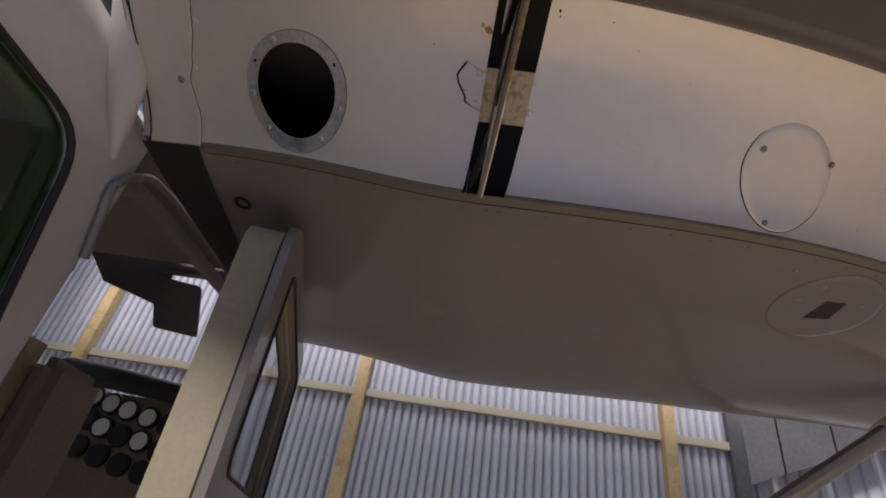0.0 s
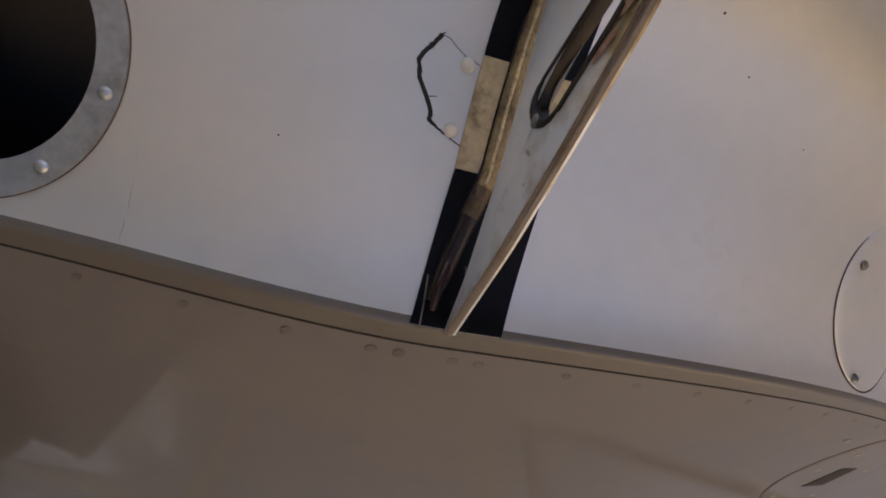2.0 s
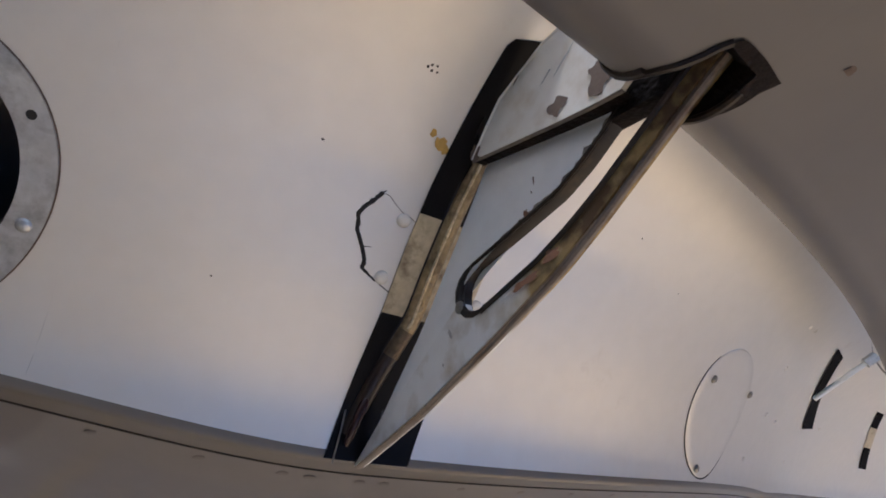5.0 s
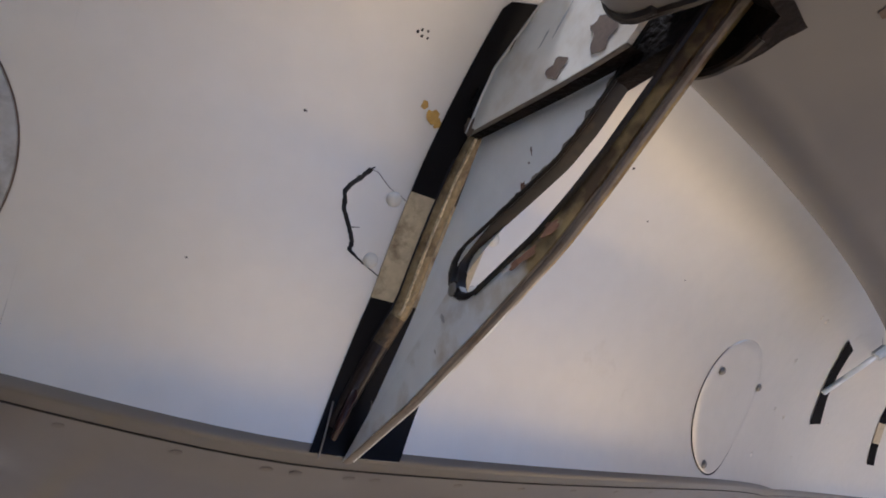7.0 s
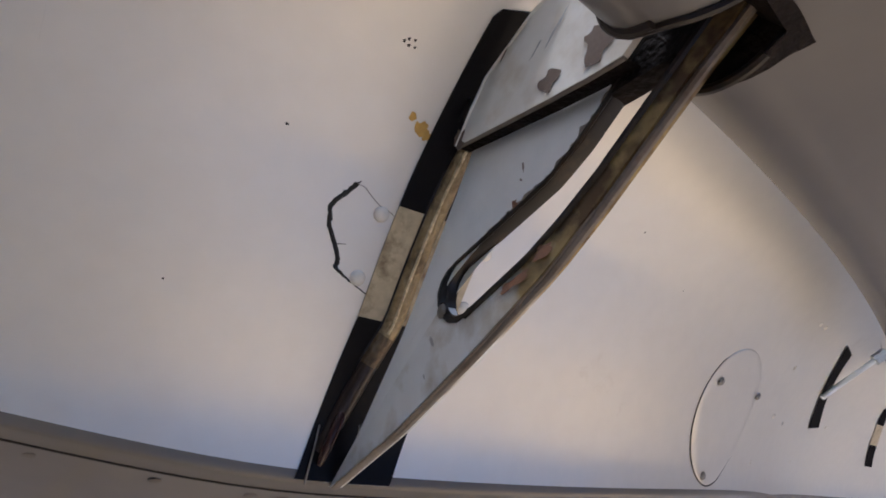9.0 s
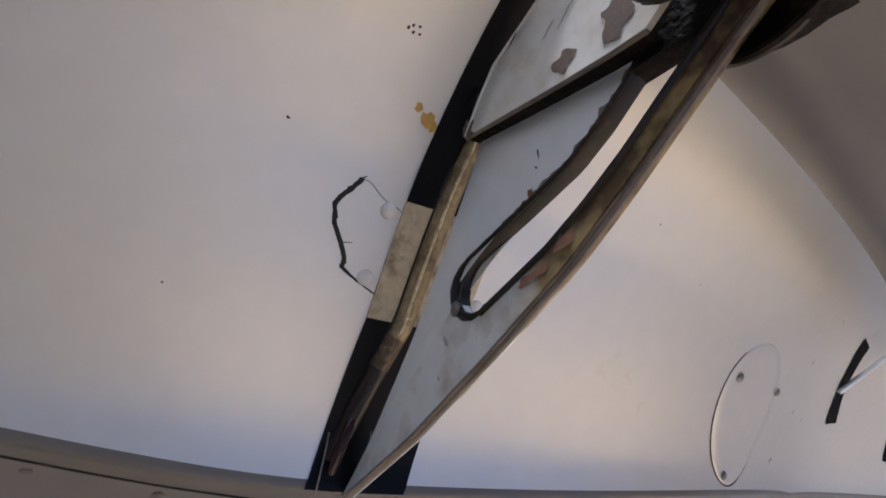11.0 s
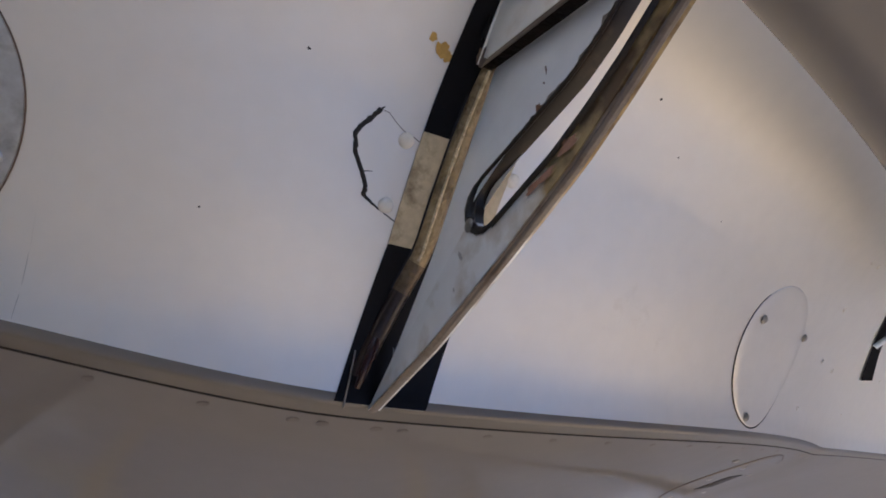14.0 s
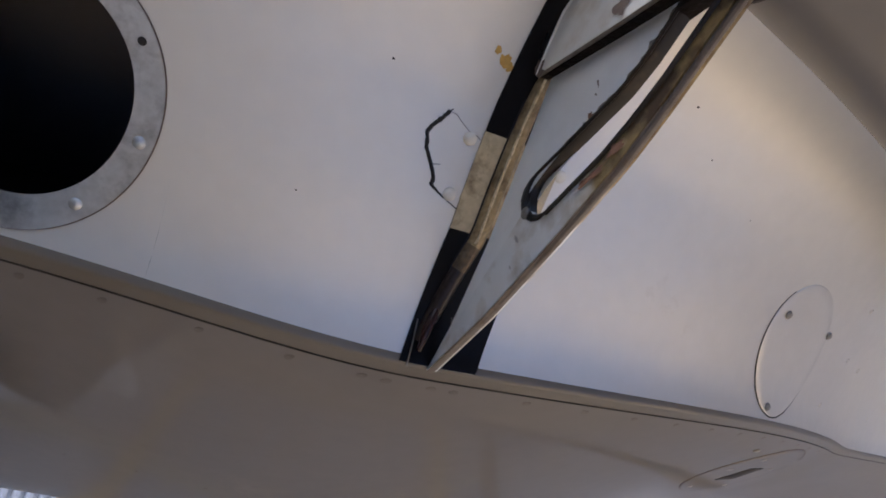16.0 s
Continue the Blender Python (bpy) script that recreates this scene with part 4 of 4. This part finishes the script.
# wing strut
part("wing_strut", tube([(1.16, 0.76, 2.045), (0.76, 0.79, 1.768), (-0.58, 0.86, 0.98)], 0.046, 16, flat=0.42), UNDER, aircraft, "white streamlined wing strut with shade put into its colour")
part("strut_cuff", tube([(1.19, 0.76, 2.067), (1.08, 0.765, 1.990)], 0.055, 16, flat=0.5), PAINT, aircraft, "white cuff where the strut meets the wing")

# open cabin door
door = sub("cabin_door", "cabin door standing ajar, tan edge trim, clear window")
D0, DD = Vector((-0.302, 0.105, 0)), Vector((-0.118, 0.60, 0)).normalized()
DN = Vector((DD.y, -DD.x, 0))


def door_pt(s, z, off=0.0):
    return D0 + DD * s + Vector((0.02 * (1.99 - z), 0, z)) + DN * off


DOOR = rounded([(0.0, 1.05), (0.605, 1.05), (0.605, 1.925), (0.06, 1.985), (0.0, 1.955)], 0.035)
DWIN = rounded([(0.065, 1.60), (0.560, 1.60), (0.560, 1.880), (0.085, 1.930)], 0.035)
o2, h2 = ring_pair([tuple(p) for p in DOOR], DWIN, 96)
part("door_skin", slab([door_pt(p[0] - 0.006, p[1] + 0.010, 0.008) for p in o2], -DN, 0.014, [door_pt(*p, 0.008) for p in h2]), UNDER, door, "white outer door skin with shade put into its colour")
part("door_trim", slab([door_pt(p[0] + 0.004, p[1] + 0.002, -0.008) for p in o2], -DN, 0.062, [door_pt(*p, -0.008) for p in h2]), TRIM, door, "tan padded door trim")
part("door_seal", tube([door_pt(p[0] - 0.002, p[1] + 0.003, -0.007) for p in o2 + o2[:1]], 0.003, 8), RUBBER, door, "dark rubber seal")
part("door_window", slab([door_pt(*p, -0.012) for p in DWIN], -DN, 0.004), GLASS, door, "clear acrylic door window", smooth=False)
part("window_seal", tube([door_pt(*p, 0.009) for p in DWIN + DWIN[:1]], 0.003, 8), RUBBER, door)
part("armrest", box(bmesh.new(), (-0.43, 0.20, 1.50), (-0.38, 0.36, 1.55), 0.01), DARK, door)
part("latch", box(bmesh.new(), tuple(door_pt(0.60, 1.585, 0.0)), tuple(door_pt(0.60, 1.585, 0.0) + Vector((0.02, 0.02, 0.03))), 0.003), ALU, door, "bright metal hinge")

# instrument panel
panel = sub("instrument_panel", "brown instrument panel with round gauges under a black glareshield")
PY = 0.95
part("panel_board", box(bmesh.new(), (-1.27, PY, 1.42), (-0.64, PY + 0.03, 1.850), 0.012), PANEL, panel)
part("glareshield", tube([(-1.245, PY - 0.02, 1.855), (-1.215, PY - 0.035, 1.880), (-1.165, PY - 0.04, 1.888), (-1.0, PY - 0.04, 1.880), (-0.82, PY - 0.04, 1.864), (-0.64, PY - 0.04, 1.848)], [0.014, 0.028, 0.034, 0.033, 0.030, 0.028], 16), DARK, panel, "black padded glareshield")
# Dials flagged lit are painted pale for the light reflected in them.
for x, z, lit in ((-1.122, 1.840, 1), (-1.070, 1.828, 1), (-1.010, 1.815, 1), (-0.952, 1.804, 1), (-0.885, 1.792, 1), (-1.06, 1.765, 0), (-1.005, 1.748, 1), (-0.945, 1.735, 0), (-0.880, 1.727, 1), (-1.05, 1.69, 0), (-0.98, 1.675, 0), (-0.91, 1.66, 0), (-0.84, 1.65, 0), (-0.82, 1.78, 0), (-0.815, 1.71, 0)):
    g = part("gauge", tube([(x, PY - 0.012, z), (x, PY + 0.004, z)], 0.031, 20), DARK, panel, "black rimmed gauge")
    part("dial", tube([(x, PY - 0.0125, z), (x, PY - 0.0145, z)], 0.024, 20), GAUGE if lit else DARK, g, "pale glossy dial with its reflection painted in" if lit else "black dial")
part("sun_visor", slab(rounded([(-0.800, 0.55, 2.060), (-0.672, 0.55, 2.045), (-0.630, 0.55, 1.915), (-0.744, 0.55, 1.925)], 0.008, 3), (0, 1, 0), 0.006), TAUPE, fuselage, "taupe folded sun visor", smooth=False)
part("headliner_edge", slab([(-1.10, 0.56, 2.14), (-0.765, 0.56, 2.14), (-0.765, 0.56, 1.984), (-0.845, 0.56, 2.007), (-0.930, 0.56, 2.030), (-1.005, 0.56, 2.108), (-1.03, 0.56, 2.10)], (0, 1, 0), 0.006), TAUPE, fuselage, "dark taupe headliner edge over the windscreen", smooth=False)
part("header_bar", box(bmesh.new(), (-0.80, 0.535, 2.069), (-0.60, 0.56, 2.10), 0.003), TAUPE, fuselage, "taupe bar above the windscreen")
part("compass", tube([(-1.085, 0.58, 2.045), (-1.080, 0.56, 2.045), (-1.075, 0.545, 2.044)], [0.022, 0.032, 0.026], 16), DARK, fuselage, "dark round compass housing")

seat = thing("cabin_seat", "tan upholstered aircraft seat behind the instrument panel", "seat")
bm = box(bmesh.new(), (-1.20, 0.22, 1.25), (-0.705, 0.36, 1.775), 0.05)
part("backrest", bm, SEATM, seat, "tan padded backrest")
part("side_bolster", box(bmesh.new(), (-0.725, 0.25, 1.25), (-0.668, 0.40, 1.745), 0.02), PANEL, seat, "brown leather side bolster")
part("cushion", box(bmesh.new(), (-1.10, 0.22, 1.12), (-0.64, 0.75, 1.27), 0.04), SEATM, seat)
part("seat_frame", box(bmesh.new(), (-1.06, 0.28, 0.95), (-0.68, 0.70, 1.12), 0.01), DARK, seat)

# ---- hangar ----
floor = bmesh.new()
box(floor, (-7.2, -1.17, -0.3), (9.2, 6.5, 0.0))
tagged(part("floor", floor, WARM_FLOOR), "unseen hangar floor tinted ochre to bounce warm light", "floor", kind="structure")
apron = bmesh.new()
box(apron, (-900, -1800, -0.3), (900, -1.17, -0.02))
tagged(part("ground", apron, APRON), "unseen apron outside the hangar mouth, tinted blue to cool the bounce", "ground", kind="structure")


def corrugated(x0, x1, z0, z1, y, pitch=0.076, depth=0.021, face=-1):
    n = int((x1 - x0) / pitch * 14)

    def rib(x):
        d = (x / pitch - math.floor(x / pitch) - 0.5) * pitch
        return 1 - 2.2 * math.exp(-((d / 0.011) ** 2)) + 0.12 * math.cos(4 * math.pi * d / pitch)

    bm = grid(lambda x, z: Vector((x, y + face * depth * rib(x), z)), span(x0, x1, n), (z0, z1))
    return bm


WALL_Y = 4.15
tagged(part("wall_front", corrugated(-7, 2.45, 0.0, 5.2, WALL_Y), TIN), "white corrugated sheet hangar wall", "wall", kind="structure")
tagged(part("wall_far", corrugated(2.45, 5.4, 0.0, 5.2, 4.75, pitch=0.15, depth=0.02), TIN), "white corrugated sheet wall of the annex", "wall", kind="structure")
bm = corrugated(-1.75, 4.75, 0.0, 5.2, 0.0)
for v in bm.verts:
    v.co = (5.4 + v.co.y, v.co.x, v.co.z)
tagged(part("wall_right", bm, TIN), "white corrugated sheet side wall of the hangar", "wall", kind="structure")
trimpost = box(bmesh.new(), (2.40, WALL_Y - 0.09, 0), (2.53, WALL_Y - 0.02, 5.2), 0.004)
tagged(part("trim", trimpost, OLDTIN), "grey metal corner trim", "trim", kind="structure")
x = 2.56
for w, top in ((0.52, 2.58), (0.52, 2.80), (0.52, 3.02), (0.52, 3.24), (0.52, 3.46), (0.52, 3.68)):
    tagged(part("hanging_panel", slab([(x, 4.45, top), (x + w - 0.02, 4.45, top + 0.215), (x + w - 0.02, 4.45, 5.2), (x, 4.45, 5.2)], (0, 1, 0), 0.03), OLDTIN, smooth=False), "weathered grey sheet panel of the sliding door", "panel", "door panels")
    x += w
for x in (-6.35, -3.62, -0.915, 1.87):
    tagged(part("post", box(bmesh.new(), (x - 0.055, WALL_Y - 0.13, 0), (x + 0.055, WALL_Y - 0.02, 5.2), 0.006), TIMBER), "yellow pine wall post", "post", "wall posts", kind="structure")
for z in (1.2, 2.87, 4.2):
    for a, b in ((-7, -6.405), (-6.295, -3.675), (-3.565, -0.97), (-0.86, 1.815), (1.925, 2.45)):
        tagged(part("girt", box(bmesh.new(), (a, WALL_Y - 0.07, z - 0.035), (b, WALL_Y - 0.015, z + 0.035), 0.004), GIRT), "pine girt rail along the sheet wall", "rail", "wall rails", kind="structure")
# Added unseen sides and roof shape the light; the gap passes the fill.
for nm, lo_, hi_ in (("wall_left", (-7.2, -1.9, 0), (-7.0, 6.5, 5.2)), ("wall_return_left", (-7.0, -1.9, 0), (-6.4, -1.75, 5.2)), ("wall_return_right", (5.0, -1.9, 0), (5.4, -1.75, 5.2)), ("wall_corner", (2.47, 4.17, 0), (2.53, 4.73, 5.2)), ("roof", (-7.2, -1.9, 5.2), (5.6, 2.2, 5.35)), ("roof", (-7.2, 3.6, 5.2), (5.6, 6.5, 5.35)), ("roof", (-7.2, 2.2, 5.2), (-4.2, 3.6, 5.35)), ("roof", (5.2, 2.2, 5.2), (5.6, 3.6, 5.35))):
    tagged(part("ceiling" if nm == "roof" else nm, box(bmesh.new(), lo_, hi_), OLDTIN if nm == "roof" else TIN, smooth=False), "plain sheet metal hangar side, added unseen" if nm != "roof" else "unseen sheet metal roof added to shape the light", "wall" if nm != "roof" else "ceiling", kind="structure")
